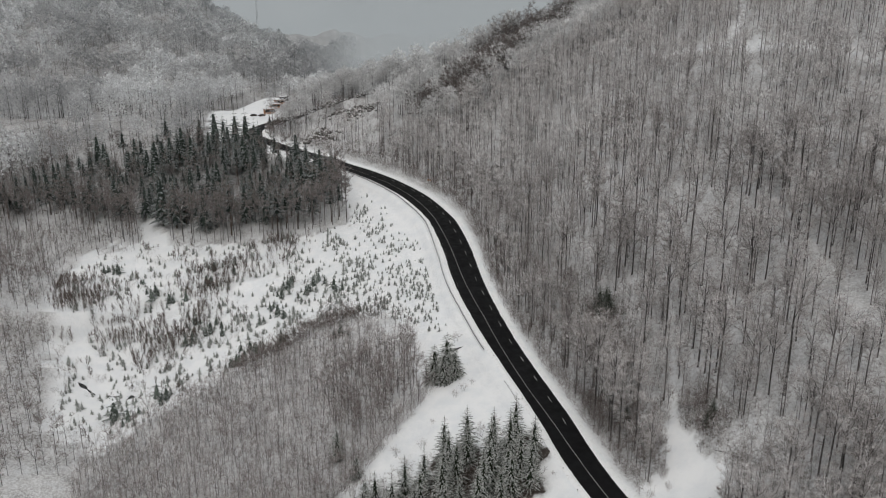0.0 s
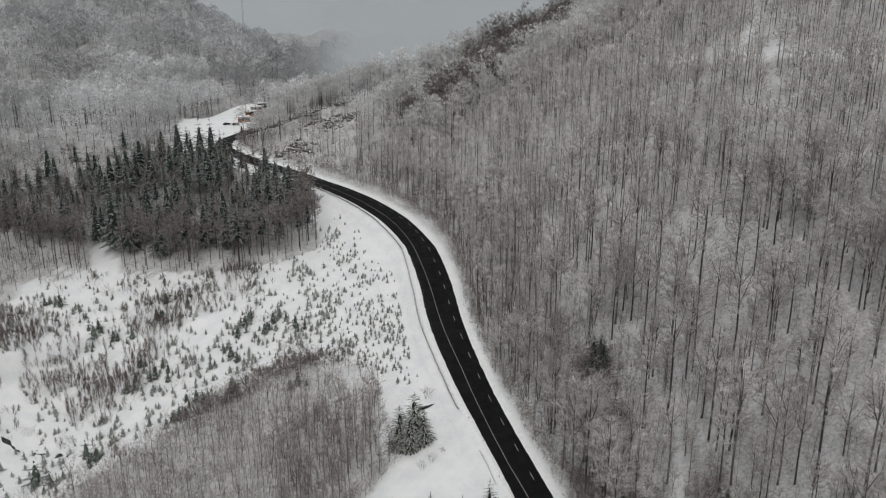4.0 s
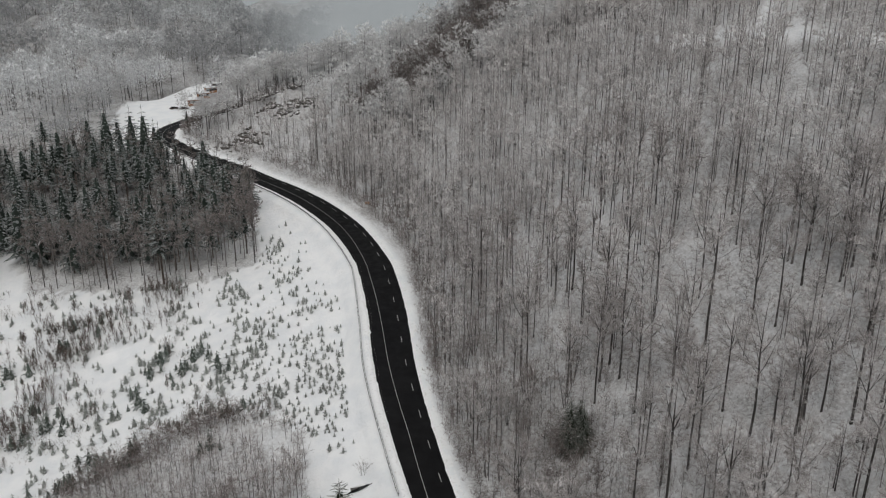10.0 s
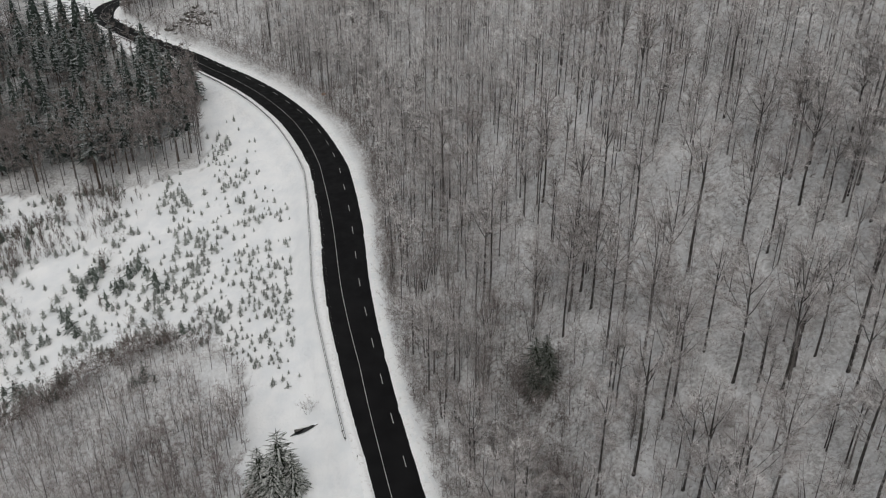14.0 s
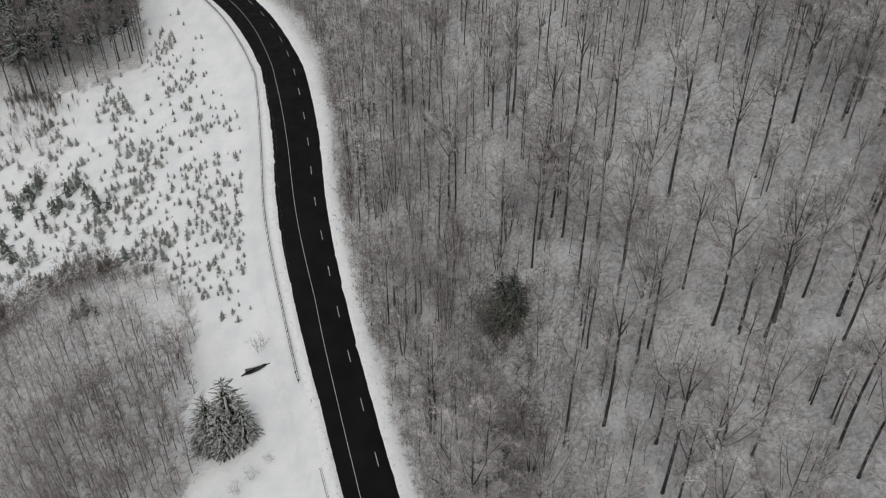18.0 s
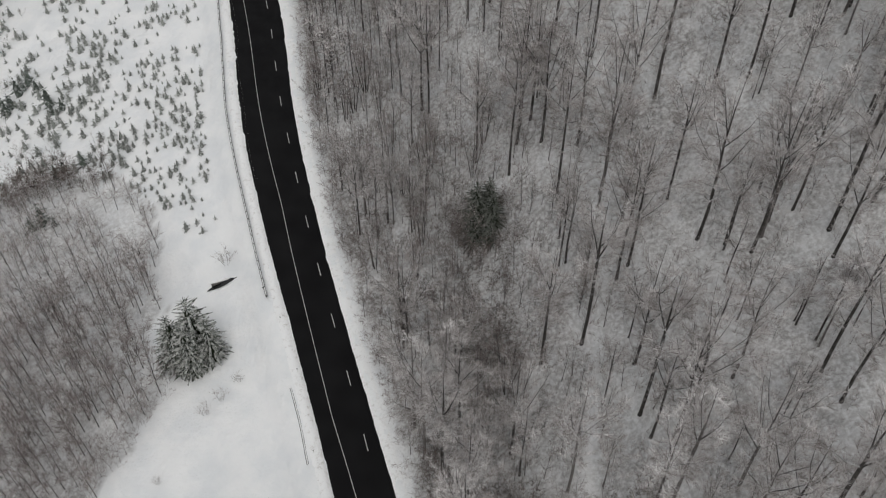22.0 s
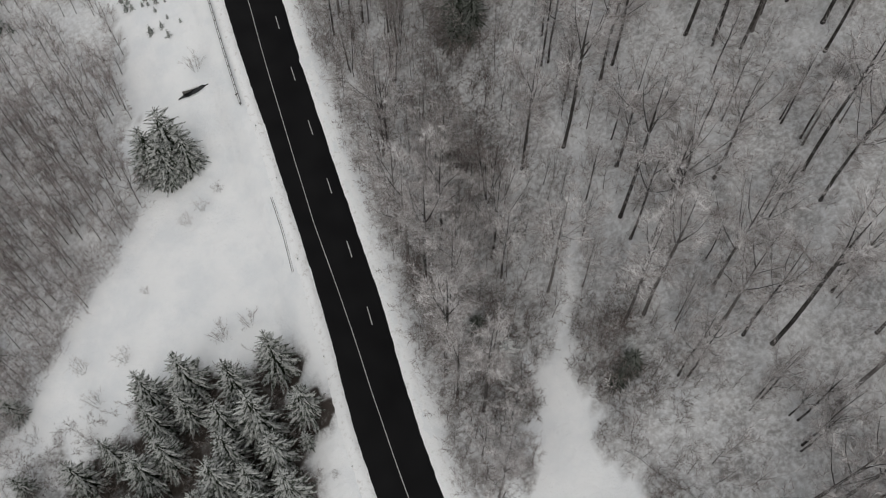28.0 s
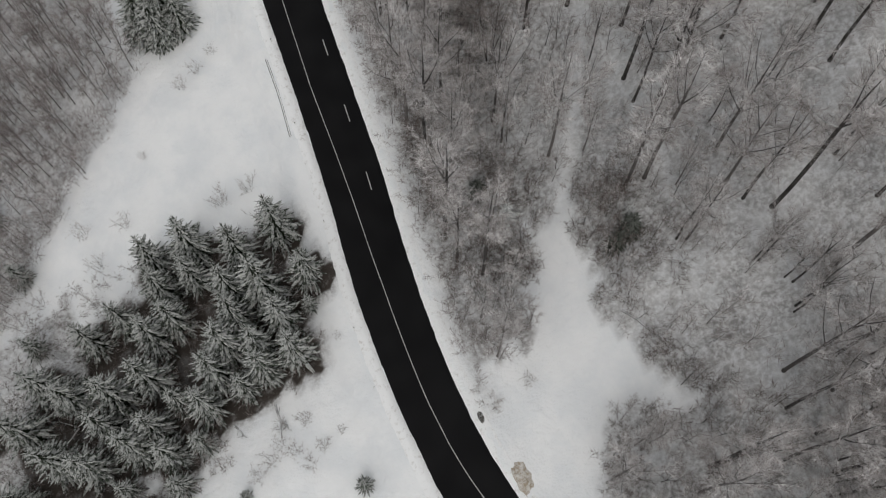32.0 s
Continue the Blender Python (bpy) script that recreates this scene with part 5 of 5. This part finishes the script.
# Curved sheets, each adding more painted haze with distance.
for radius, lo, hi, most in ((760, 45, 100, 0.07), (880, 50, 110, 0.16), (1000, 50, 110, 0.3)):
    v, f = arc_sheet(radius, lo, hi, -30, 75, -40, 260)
    me = mesh_of("haze_sheet", v, f, [haze_material("mist", most)])
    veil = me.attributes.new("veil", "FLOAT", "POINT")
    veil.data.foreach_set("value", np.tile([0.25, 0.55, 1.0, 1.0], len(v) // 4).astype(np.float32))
    bank = new("haze_sheet", me)
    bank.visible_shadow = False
    tagged(bank, "thin glowing sheet painting haze over the wooded hills", "mist", kind="structure")


# Straight glowing sheets paint thicker haze behind the spur.
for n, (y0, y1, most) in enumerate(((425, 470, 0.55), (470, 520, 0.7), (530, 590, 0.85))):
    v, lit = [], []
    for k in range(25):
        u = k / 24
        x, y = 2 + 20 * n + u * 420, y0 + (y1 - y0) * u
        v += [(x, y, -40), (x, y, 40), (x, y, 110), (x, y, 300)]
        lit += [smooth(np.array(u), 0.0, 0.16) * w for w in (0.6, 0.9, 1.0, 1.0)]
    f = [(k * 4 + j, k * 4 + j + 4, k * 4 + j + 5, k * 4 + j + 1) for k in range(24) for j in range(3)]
    me = mesh_of("haze_sheet", v, f, [haze_material("mist", most)])
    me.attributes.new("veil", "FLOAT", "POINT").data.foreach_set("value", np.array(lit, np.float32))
    bank = new("haze_sheet", me)
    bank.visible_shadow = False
    tagged(bank, "glowing grey sheet painting dense haze in the valley behind the spur", "mist", kind="structure")


# ---------- crash barrier and posts ----------
def along(run, off):
    """A place beside the road: x, y and the road's heading in degrees."""
    k = np.array([run])
    x, y = (float(np.interp(k, RUN, LINE[:, i])[0]) for i in (0, 1))
    tx_, ty_ = (float(np.interp(k, RUN, TANGENT[:, i])[0]) for i in (0, 1))
    return x + ty_ * off, y - tx_ * off, math.degrees(math.atan2(ty_, tx_))


rail_steel = material("weathered_steel", (0.10, 0.10, 0.102), 0.55, 0.4)
rail_steel.node_tree.nodes["Principled BSDF"].inputs["Metallic"].default_value = 0.3
colour(rail_steel, blend(rail_steel, ramp(rail_steel, noise_of(rail_steel, 2.0, 5), 0.35, 0.7), (0.075, 0.073, 0.072), (0.19, 0.19, 0.192)))


def post_mesh():
    s = Shape()
    s.box((-0.05, -0.03, -0.4), (0.05, -0.015, 0.70))
    s.box((-0.05, 0.015, -0.4), (0.05, 0.03, 0.70))
    s.box((-0.012, -0.015, -0.4), (0.012, 0.015, 0.70))
    return s.mesh("barrier_post", [rail_steel])


def spacer_mesh():
    s = Shape()
    s.box((-0.10, -0.10, 0.48), (0.10, 0.10, 0.83))
    return s.mesh("barrier_spacer", [rail_steel])


BARRIER_POST, BARRIER_SPACER = post_mesh(), spacer_mesh()


def barrier(runs, offs, label, sunk=0.0):
    """A crash barrier with a folded beam on both sides, posts, spacers and snow lying between the beams."""
    step = np.arange(runs[0], runs[-1], 2.0)
    places = np.array([along(r, np.interp(r, runs, offs)) for r in step])
    z = ground(places[:, 0], places[:, 1]) - sunk
    ob = empty("crash_barrier", pose(0, 0, 0))
    heading = np.radians(places[:, 2])
    nx, ny = np.sin(heading), -np.cos(heading)
    fold = ((0.12, 0.42), (0.19, 0.50), (0.13, 0.57), (0.13, 0.62), (0.19, 0.69), (0.13, 0.77), (0.10, 0.77), (0.10, 0.42))
    for name, profile, mat, close in (("beam", fold, rail_steel, True), ("rear_beam", tuple((-o, h) for o, h in fold), rail_steel, True),
                                      ("snow_cap", ((-0.10, 0.60), (-0.09, 0.77), (0.0, 0.82), (0.09, 0.77), (0.10, 0.60)), snow, False)):
        ring = np.stack([np.stack([places[:, 0] + nx * o, places[:, 1] + ny * o, z + h], -1) for o, h in profile], 1)
        k, m = ring.shape[:2]
        f = [(i * m + j, i * m + (j + 1) % m, (i + 1) * m + (j + 1) % m, (i + 1) * m + j) for i in range(k - 1) for j in range(m if close else m - 1)]
        child(name, mesh_of(name, ring.reshape(-1, 3), f, [mat], smooth_shade=not close), ob)
    for i in range(0, len(step)):
        at = pose(places[i, 0], places[i, 1], z[i], 0, 0, places[i, 2])
        if not sunk:
            child("spacer", BARRIER_SPACER, ob, at=at)
        if i % 2 == 0:
            child("post", BARRIER_POST, ob, at=at)
    return tagged(ob, label, "crash barrier")


barrier([150, 170, 200, 225, 250, 285, 300, 330, 358, 392], [-7.3, -7.6, -8.35, -8.4, -7.5, -7.7, -7.45, -7.2, -6.2, -5.7], "long double-sided crash barrier with snow lying between its beams")
barrier([117, 124, 132], [-7.0, -6.7, -6.9], "short crash barrier almost buried in snow", 0.70)


def road_slush():
    """Frozen lumps along the inner edge of the lane on the valley side."""
    rng_ = np.random.RandomState(5)
    s = Shape()
    for run_ in np.arange(178, 262, 0.22):
        if rng_.uniform() < 0.3 + 0.3 * math.sin(run_ * 0.7):
            continue
        x, y, turn_ = along(run_ + rng_.uniform(-0.1, 0.1), -float(np.interp(run_, RUN, HALF)) + 0.75 + 0.25 * math.sin(run_ * 0.23) + rng_.normal() * 0.10)
        z = float(np.interp(run_, RUN, LINE_Z)) + 0.0
        a, r = math.radians(turn_), rng_.uniform(0.02, 0.055)
        v = [(x + math.cos(a) * r * 2.2 * u - math.sin(a) * r * w, y + math.sin(a) * r * 2.2 * u + math.cos(a) * r * w, z) for u, w in ((-1, 0), (-0.3, -1), (0.8, -0.6), (1, 0.3), (0.1, 1))]
        v.append((x, y, z + 0.05 + r * 0.4))
        s.add(v, [(k, (k + 1) % 5, 5) for k in range(5)])
    return tagged(new("road_slush", s.mesh("road_slush", [rock_grey])), "frozen grey slush lumps along the edge of the road", "slush", kind="stuff")


road_slush()


def delineator():
    ob = empty("delineator_post", pose(0, 0, 0))
    body = Shape()
    body.tube([(0, 0, -0.3), (0, 0, 0.65)], [0.075, 0.065], 6)
    child("body", body.mesh("body", [plastic_white]), ob)
    band = Shape()
    band.tube([(0, 0, 0.65), (0, 0, 0.98)], [0.085, 0.085], 6)
    child("black_band", band.mesh("black_band", [plastic_black]), ob)
    cap = Shape()
    cap.tube([(0, 0, 0.98), (0, 0, 1.05), (0, 0, 1.10)], [0.10, 0.09, 0.03], 6)
    child("snow_cap", cap.mesh("snow_cap", [snow]), ob)
    return tagged(ob, "roadside delineator post with a black band in the snow", "road post", "delineator posts")


first = delineator()
first.matrix_basis = pose(1.3, 26.2, height(1.3, 26.2))
for x, y in ((1.4, 15.1), (0.0, 0.0), (-1.4, -16.5), (-3.0, -33), (-3.4, -41.8), (0.0, 33.6), (11.0, 133.6)):
    copy_thing(first, pose(x, y, height(x, y), 0, 0, y * 5))


# ---------- stream, culvert and bare soil ----------
def culvert():
    ob = empty("culvert", pose(-6.5, 40.5, height(-6.5, 40.5), 0, 0, 0))
    s = Shape()
    s.box((-1.9, 0.25, -0.6), (1.9, 0.6, 0.35))
    s.box((1.7, -0.7, -0.6), (2.0, 0.25, 0.2))
    child("headwall", s.mesh("headwall", [concrete]), ob)
    rng_ = np.random.RandomState(3)
    v, f = [], []
    for k in range(15):
        u = k / 14
        x, w = -2.9 + 5.7 * u, 0.12 + 0.72 * math.sin(math.pi * min(u * 1.1, 1) ** 1.3) + rng_.uniform(-0.06, 0.06)
        c = -0.35 + 0.35 * math.sin(u * 3)
        for e in (c - w, c + w):
            place = ob.matrix_basis @ Vector((x, e, 0))
            v.append((x, e, height(place.x, place.y) - place.z + 0.05))
    f = [(k * 2, k * 2 + 2, k * 2 + 3, k * 2 + 1) for k in range(14)]
    child("water", mesh_of("water", v, f, [dark_water]), ob, "dark open water")
    c = Shape()
    c.tube([(-1.95, 0.42, 0.36), (-0.6, 0.42, 0.42), (0.7, 0.42, 0.40), (1.95, 0.42, 0.36)], [0.16, 0.26, 0.24, 0.15], 7)
    child("snow_cap", c.mesh("snow_cap", [snow], True), ob)
    return tagged(ob, "dark culvert mouth open in the snow below the road", "culvert")


culvert()


def brook(name, line, wide, seed, label):
    """Open water winding in broken stretches between snow."""
    pts = spline([(x, y, 0) for x, y in line], 0.8)
    rng_ = np.random.RandomState(seed)
    v, f = [], []
    for k, (x, y, _) in enumerate(pts):
        a, b = pts[max(k - 1, 0)], pts[min(k + 1, len(pts) - 1)]
        t = unit(b - a)
        w = max(0.0, wide * (0.5 + 0.8 * math.sin(k * 0.7 + seed) * math.sin(k * 0.23)) + rng_.uniform(-0.1, 0.1) * wide)
        for e in (-w, w):
            px_, py_ = x - t[1] * e, y + t[0] * e
            v.append((px_, py_, height(px_, py_) + 0.05))
    f = [(k * 2, k * 2 + 1, k * 2 + 3, k * 2 + 2) for k in range(len(pts) - 1)]
    return tagged(new(name, mesh_of(name, v, f, [dark_water])), label, "stream", kind="structure")


brook("stream", [(-16, 93.5), (-18.5, 92), (-20, 87), (-26, 86), (-33, 84.5), (-42, 87), (-54, 86), (-70, 88)], 0.16, 2, "thread of dark water winding through the snow")
brook("brook", [(-106, 86), (-114, 93), (-119, 96.5), (-123, 99), (-130, 108)], 0.9, 4, "dark brook open among the snow in the valley")


def heap(name, x, y, rx, ry, high, mat, seed, label, category):
    rng_ = np.random.RandomState(seed)
    v, f, rings, n = [], [], 5, 14
    for i in range(rings):
        u = i / (rings - 1)
        for k in range(n):
            a = 2 * math.pi * k / n
            r = (1 - u) * (1 + rng_.uniform(-0.2, 0.2))
            px_, py_ = x + rx * r * math.cos(a), y + ry * r * math.sin(a)
            v.append((px_, py_, height(px_, py_) - 0.1 + high * (1 - (1 - u) ** 2) * (1 + rng_.uniform(-0.25, 0.25))))
    for i in range(rings - 1):
        for k in range(n):
            f.append((i * n + k, i * n + (k + 1) % n, (i + 1) * n + (k + 1) % n, (i + 1) * n + k))
    return tagged(new(name, mesh_of(name, v, f, [mat])), label, category)


heap("bare_bank", 10.6, -60.6, 1.5, 2.6, 0.5, soil, 1, "slumped bank of brown soil and dirty snow", "soil")
heap("rock", 8.6, -51.2, 0.5, 1.0, 0.45, rock_grey, 2, "dark rock showing through the roadside snow", "rock")


# ---------- rocks of the spur ----------
def boulder(seed):
    rng_ = np.random.RandomState(seed)
    bm = bmesh.new()
    bmesh.ops.create_icosphere(bm, subdivisions=2, radius=1.0)
    for p in bm.verts:
        d = noise.noise(p.co * 1.3 + Vector((seed * 3.1, 0, 0))) * 0.5 + noise.noise(p.co * 3.7 + Vector((0, seed * 2.3, 0))) * 0.45
        p.co *= 1 + d
        p.co.z *= 0.75
    me = bpy.data.meshes.new("rock")
    bm.to_mesh(me)
    bm.free()
    me.materials.append(rock_grey)
    return me


BOULDERS = [boulder(k) for k in range(4)]
rng = np.random.RandomState(11)
for cx, cy, spread, count, big in ((16, 273, 8, 66, 1.6), (6, 280, 6, 26, 1.3), (-9, 259, 7, 44, 1.2), (52, 158, 3.5, 14, 1.2)):
    for k in range(count):
        x, y = cx + rng.normal() * spread * 0.6, cy + rng.normal() * spread * 0.5
        s = big * rng.uniform(0.35, 1.1)
        ob = new("rock", BOULDERS[k % 4])
        ob.matrix_basis = pose(x, y, height(x, y) + 0.1 * s, rng.uniform(-20, 20), rng.uniform(-20, 20), rng.uniform(0, 360)) @ Matrix.Diagonal((s * 1.2, s, s * 0.9, 1))
        tagged(ob, "snow-covered grey rock on the wooded spur", "rock", "rocks of the spur")


# ---------- huts and lay-by at the far bend ----------
def hut(x, y, turn, long, wide, high, mat, label):
    ob = empty("wooden_hut", pose(x, y, height(x, y), 0, 0, turn))
    for px_, lx in ((-long / 2, 0.12), (long / 2 - 0.12, 0.12)):
        s = Shape()
        s.box((px_, -wide / 2, -0.3), (px_ + lx, wide / 2, high))
        child("end_wall", s.mesh("end_wall", [mat]), ob)
    s = Shape()
    s.box((-long / 2 + 0.12, wide / 2 - 0.12, -0.3), (long / 2 - 0.12, wide / 2, high))
    child("back_wall", s.mesh("back_wall", [mat]), ob)
    s = Shape()
    s.box((-long / 2 + 0.12, -wide / 2, -0.3), (long / 2 - 0.12, -wide / 2 + 0.12, high * 0.42))
    s.box((-long / 2 + 0.12, -wide / 2, high * 0.86), (long / 2 - 0.12, -wide / 2 + 0.12, high))
    child("front_wall", s.mesh("front_wall", [mat]), ob)
    s = Shape()
    s.box((-long / 2 + 0.12, -wide / 2 + 0.03, high * 0.42), (long / 2 - 0.12, -wide / 2 + 0.08, high * 0.86))
    child("window", s.mesh("window", [window_dark]), ob, "dark shop window")
    s = Shape()
    s.box((-long / 2 - 0.35, -wide / 2 - 0.6, high), (long / 2 + 0.35, wide / 2 + 0.3, high + 0.14))
    child("roof", s.mesh("roof", [wood_dark]), ob)
    s = Shape()
    s.box((-long / 2 - 0.3, -wide / 2 - 0.5, high + 0.14), (long / 2 + 0.3, wide / 2 + 0.25, high + 0.4))
    child("snow_cover", s.mesh("snow_cover", [snow]), ob)
    return tagged(ob, label, "hut", "huts at the lay-by")


hut(-26.5, 345, 12, 6.5, 3.2, 2.9, wood_brown, "brown wooden stall with a snowy flat roof")
hut(-21.5, 357, 16, 6.0, 3.0, 2.8, wood_brown, "brown wooden stall with a snowy flat roof")
hut(-17.0, 368, 20, 6.0, 3.0, 2.8, wood_brown, "weathered brown wooden stall beside the road")
hut(-12.5, 379, 22, 5.0, 3.0, 2.6, wood_dark, "dark wooden stall at the end of the row")


def snowed_car(x, y, turn, label):
    ob = empty("car", pose(x, y, height(x, y), 0, 0, turn))
    bm = bmesh.new()
    bmesh.ops.create_cube(bm, size=1)
    bmesh.ops.scale(bm, vec=(4.2, 1.75, 0.62), verts=bm.verts)
    bmesh.ops.translate(bm, vec=(0, 0, 0.62), verts=bm.verts)
    bmesh.ops.bevel(bm, geom=bm.edges[:], offset=0.16, segments=2, affect="EDGES")
    me = bpy.data.meshes.new("body")
    bm.to_mesh(me)
    bm.free()
    me.materials.append(wood_dark)
    child("body", me, ob)
    s = Shape()
    s.add([(-1.3, -0.75, 0.9), (1.0, -0.75, 0.9), (1.0, 0.75, 0.9), (-1.3, 0.75, 0.9), (-0.9, -0.6, 1.42), (0.45, -0.6, 1.42), (0.45, 0.6, 1.42), (-0.9, 0.6, 1.42)],
          [(0, 1, 5), (0, 5, 4), (1, 2, 6), (1, 6, 5), (2, 3, 7), (2, 7, 6), (3, 0, 4), (3, 4, 7), (4, 5, 6), (4, 6, 7)])
    child("cabin", s.mesh("cabin", [window_dark]), ob)
    s = Shape()
    s.box((-0.95, -0.62, 1.42), (0.5, 0.62, 1.56))
    child("snow_cover", s.mesh("snow_cover", [snow]), ob)
    for px_ in (-1.3, 1.3):
        for py_ in (-0.8, 0.8):
            s = Shape()
            s.tube([(px_, py_ - 0.1, 0.32), (px_, py_ + 0.1, 0.32)], [0.32, 0.32], 12)
            child("wheel", s.mesh("wheel", [plastic_black]), ob)
    return tagged(ob, label, "car", "cars at the lay-by")


snowed_car(-37.2, 336, 20, "dark car under snow parked at the lay-by")
snowed_car(-32.4, 333.5, 15, "dark car under snow beside the stalls")


def board(x, y, turn, w, h, lift, mat, name, label, category):
    ob = empty(name, pose(x, y, height(x, y), 0, 0, turn))
    for px_ in (-w * 0.35, w * 0.35):
        s = Shape()
        s.tube([(px_, 0, -0.3), (px_, 0, lift + h)], [0.05, 0.05], 6)
        child("post", s.mesh("post", [steel]), ob)
    s = Shape()
    s.box((-w / 2, -0.09, lift), (w / 2, -0.05, lift + h))
    child("panel", s.mesh("panel", [mat]), ob)
    s = Shape()
    s.box((-w / 2, -0.11, lift + h), (w / 2, 0.03, lift + h + 0.08))
    child("snow_cap", s.mesh("snow_cap", [snow]), ob)
    return tagged(ob, label, category)


board(-50.0, 289, -12, 2.2, 1.6, 1.0, mast_grey, "notice_board", "grey notice board standing in the snowy lay-by", "sign")
board(27.4, 178.6, -28, 1.7, 0.9, 0.5, orange_paint, "warning_board", "small faded orange board on the snowy bank", "sign")
retaining = empty("retaining_wall", pose(-33.0, 292.4, height(-33.0, 292.4), 0, 0, 12))
s = Shape()
s.box((-2.6, -0.25, -0.8), (2.6, 0.25, 1.3))
child("wall_body", s.mesh("wall_body", [concrete]), retaining)
s = Shape()
s.box((-2.65, -0.3, 1.3), (2.65, 0.3, 1.55))
child("snow_cap", s.mesh("snow_cap", [snow]), retaining)
tagged(retaining, "short concrete wall with snow on top at the bend", "wall")
tree_thing("spruce", *SPRUCE_HIGH_ME[2], "crown", -32.0, 297.5, 30, 0.42, "small dark spruce beside the far bend", "tree", "")


# ---------- mast ----------
def mast(x, y, tall):
    ob = empty("lattice_mast", pose(x, y, height(x, y)))
    for a in range(3):
        s = Shape()
        ca, sa = math.cos(a * 2.094), math.sin(a * 2.094)
        s.tube([(ca * 1.2, sa * 1.2, -1), (ca * 0.5, sa * 0.5, tall)], [0.14, 0.10], 5)
        child("leg", s.mesh("leg", [mast_grey]), ob)
    s = Shape()
    for k in range(int(tall / 2)):
        r0, r1 = 1.2 - 0.7 * k * 2 / tall, 1.2 - 0.7 * (k + 1) * 2 / tall
        for a in range(3):
            p, q = a * 2.094, (a + 1) * 2.094
            s.tube([(r0 * math.cos(p), r0 * math.sin(p), k * 2), (r1 * math.cos(q), r1 * math.sin(q), k * 2 + 2)], [0.05, 0.05], 3)
    child("bracing", s.mesh("bracing", [mast_grey]), ob)
    return tagged(ob, "thin grey lattice mast half lost in fog", "mast")


mast(6, 690, 75)


# ---------- bushes on the open snow ----------
BUSH_ME = []
for k in range(3):
    t, c = clump_shape(330 + k, 6, 2.6, 0.02, 0.75, 6, 45, 0.45, 0.012, 4, 0.32)
    BUSH_ME.append((mesh_of("bush_stems", *t, [bark_beech]), mesh_of("bush_crown", *c, [twig_beech]), mesh_of("bush_crown", *c, [twig_edge])))
OPEN_BUSHES = [(-4.8, 44.2, 1.5), (-11.5, 17.5, 1.0), (-14.5, 16.2, 1.1), (-8.0, 19.5, 0.8), (-10, -5.5, 1.3), (-14.7, -5.6, 1.6), (-30, -1.5, 1.2), (-37, 0.5, 1.3), (-24, 8, 0.7), (-46.7, -7, 1.5), (-38.4, -11.1, 1.5), (-51, -8.8, 1.6), (-36, -6, 1.3)]
EDGE_BUSHES = [(20.1, -39.9, 1.2), (18.8, -42.8, 1.0), (17.2, -45.4, 1.0), (16.2, -49.5, 0.9), (12.6, -41.5, 1.3), (15.5, -37.7, 1.5), (24.5, -57.5, 0.8), (-13.9, -41.7, 1.1), (-18.1, -43.4, 1.0), (-16.5, -45.1, 1.1),
               (-12.6, -45.9, 1.0), (-20.3, -44.9, 1.2), (-17.5, -41.0, 0.9), (-9.5, -45, 0.6), (-22.4, -46.0, 1.1), (-15.2, -47.5, 1.0), (-13, -22, 0.8), (-5.5, -33, 0.5)]
for n, (x, y, size) in enumerate(OPEN_BUSHES + EDGE_BUSHES):
    pale = n < len(OPEN_BUSHES)
    tree_thing("bush", BUSH_ME[n % 3][0], BUSH_ME[n % 3][1 if pale else 2], "crown", x, y, n * 77, size, "leafless frosted bush standing in open snow" if pale else "brown leafless bush at the edge of the snow", "bush", "bushes in the open snow", 0.05)


# ---------- fallen wood ----------
def fallen_log(x0, y0, x1, y1, r, label):
    """A trunk lying on the snow from one place to the other, with a few broken stubs."""
    rng_ = np.random.RandomState(int(abs(x0 * 10 + y0 * 7)))
    ob = empty("fallen_log", pose(x0, y0, height(x0, y0)))
    pts = []
    for k in range(7):
        u = k / 6
        x, y = x0 + (x1 - x0) * u + rng_.uniform(-0.15, 0.15), y0 + (y1 - y0) * u + rng_.uniform(-0.15, 0.15)
        pts.append((x - x0, y - y0, height(x, y) - height(x0, y0) + r * 0.6))
    s = Shape()
    s.tube(pts, r * np.linspace(1.1, 0.5, 7), 7)
    child("stem", s.mesh("stem", [bark_beech], True), ob)
    for k in (2, 4, 5):
        s = Shape()
        a = rng_.uniform(0, 6.28)
        p0 = np.array(pts[k])
        s.tube([p0, p0 + np.array([math.cos(a), math.sin(a), 0.6]) * r * 4, p0 + np.array([math.cos(a) * 1.4, math.sin(a) * 1.4, 1.3]) * r * 5], r * np.array([0.4, 0.25, 0.08]), 4)
        child("branch_stub", s.mesh("branch_stub", [bark_beech]), ob)
    return tagged(ob, label, "log")


fallen_log(30.6, -46.7, 37.0, -58.2, 0.16, "long dark fallen trunk lying along the edge of the clearing")
for x0, y0, x1, y1, r in ((-23.6, -38.0, -22.6, -40.1, 0.13), (-17.1, -37.6, -17.7, -42.4, 0.16), (-17.0, -40.2, -16.3, -42.0, 0.12), (-45.7, -28.2, -50.0, -31.0, 0.14), (-52.5, -23.6, -46.5, -27.2, 0.13), (-38.1, -34.4, -35.0, -36.8, 0.12), (-33.0, -24.0, -30.0, -29.5, 0.12)):
    fallen_log(x0, y0, x1, y1, r, "bare grey log lying in the snow under the spruces")
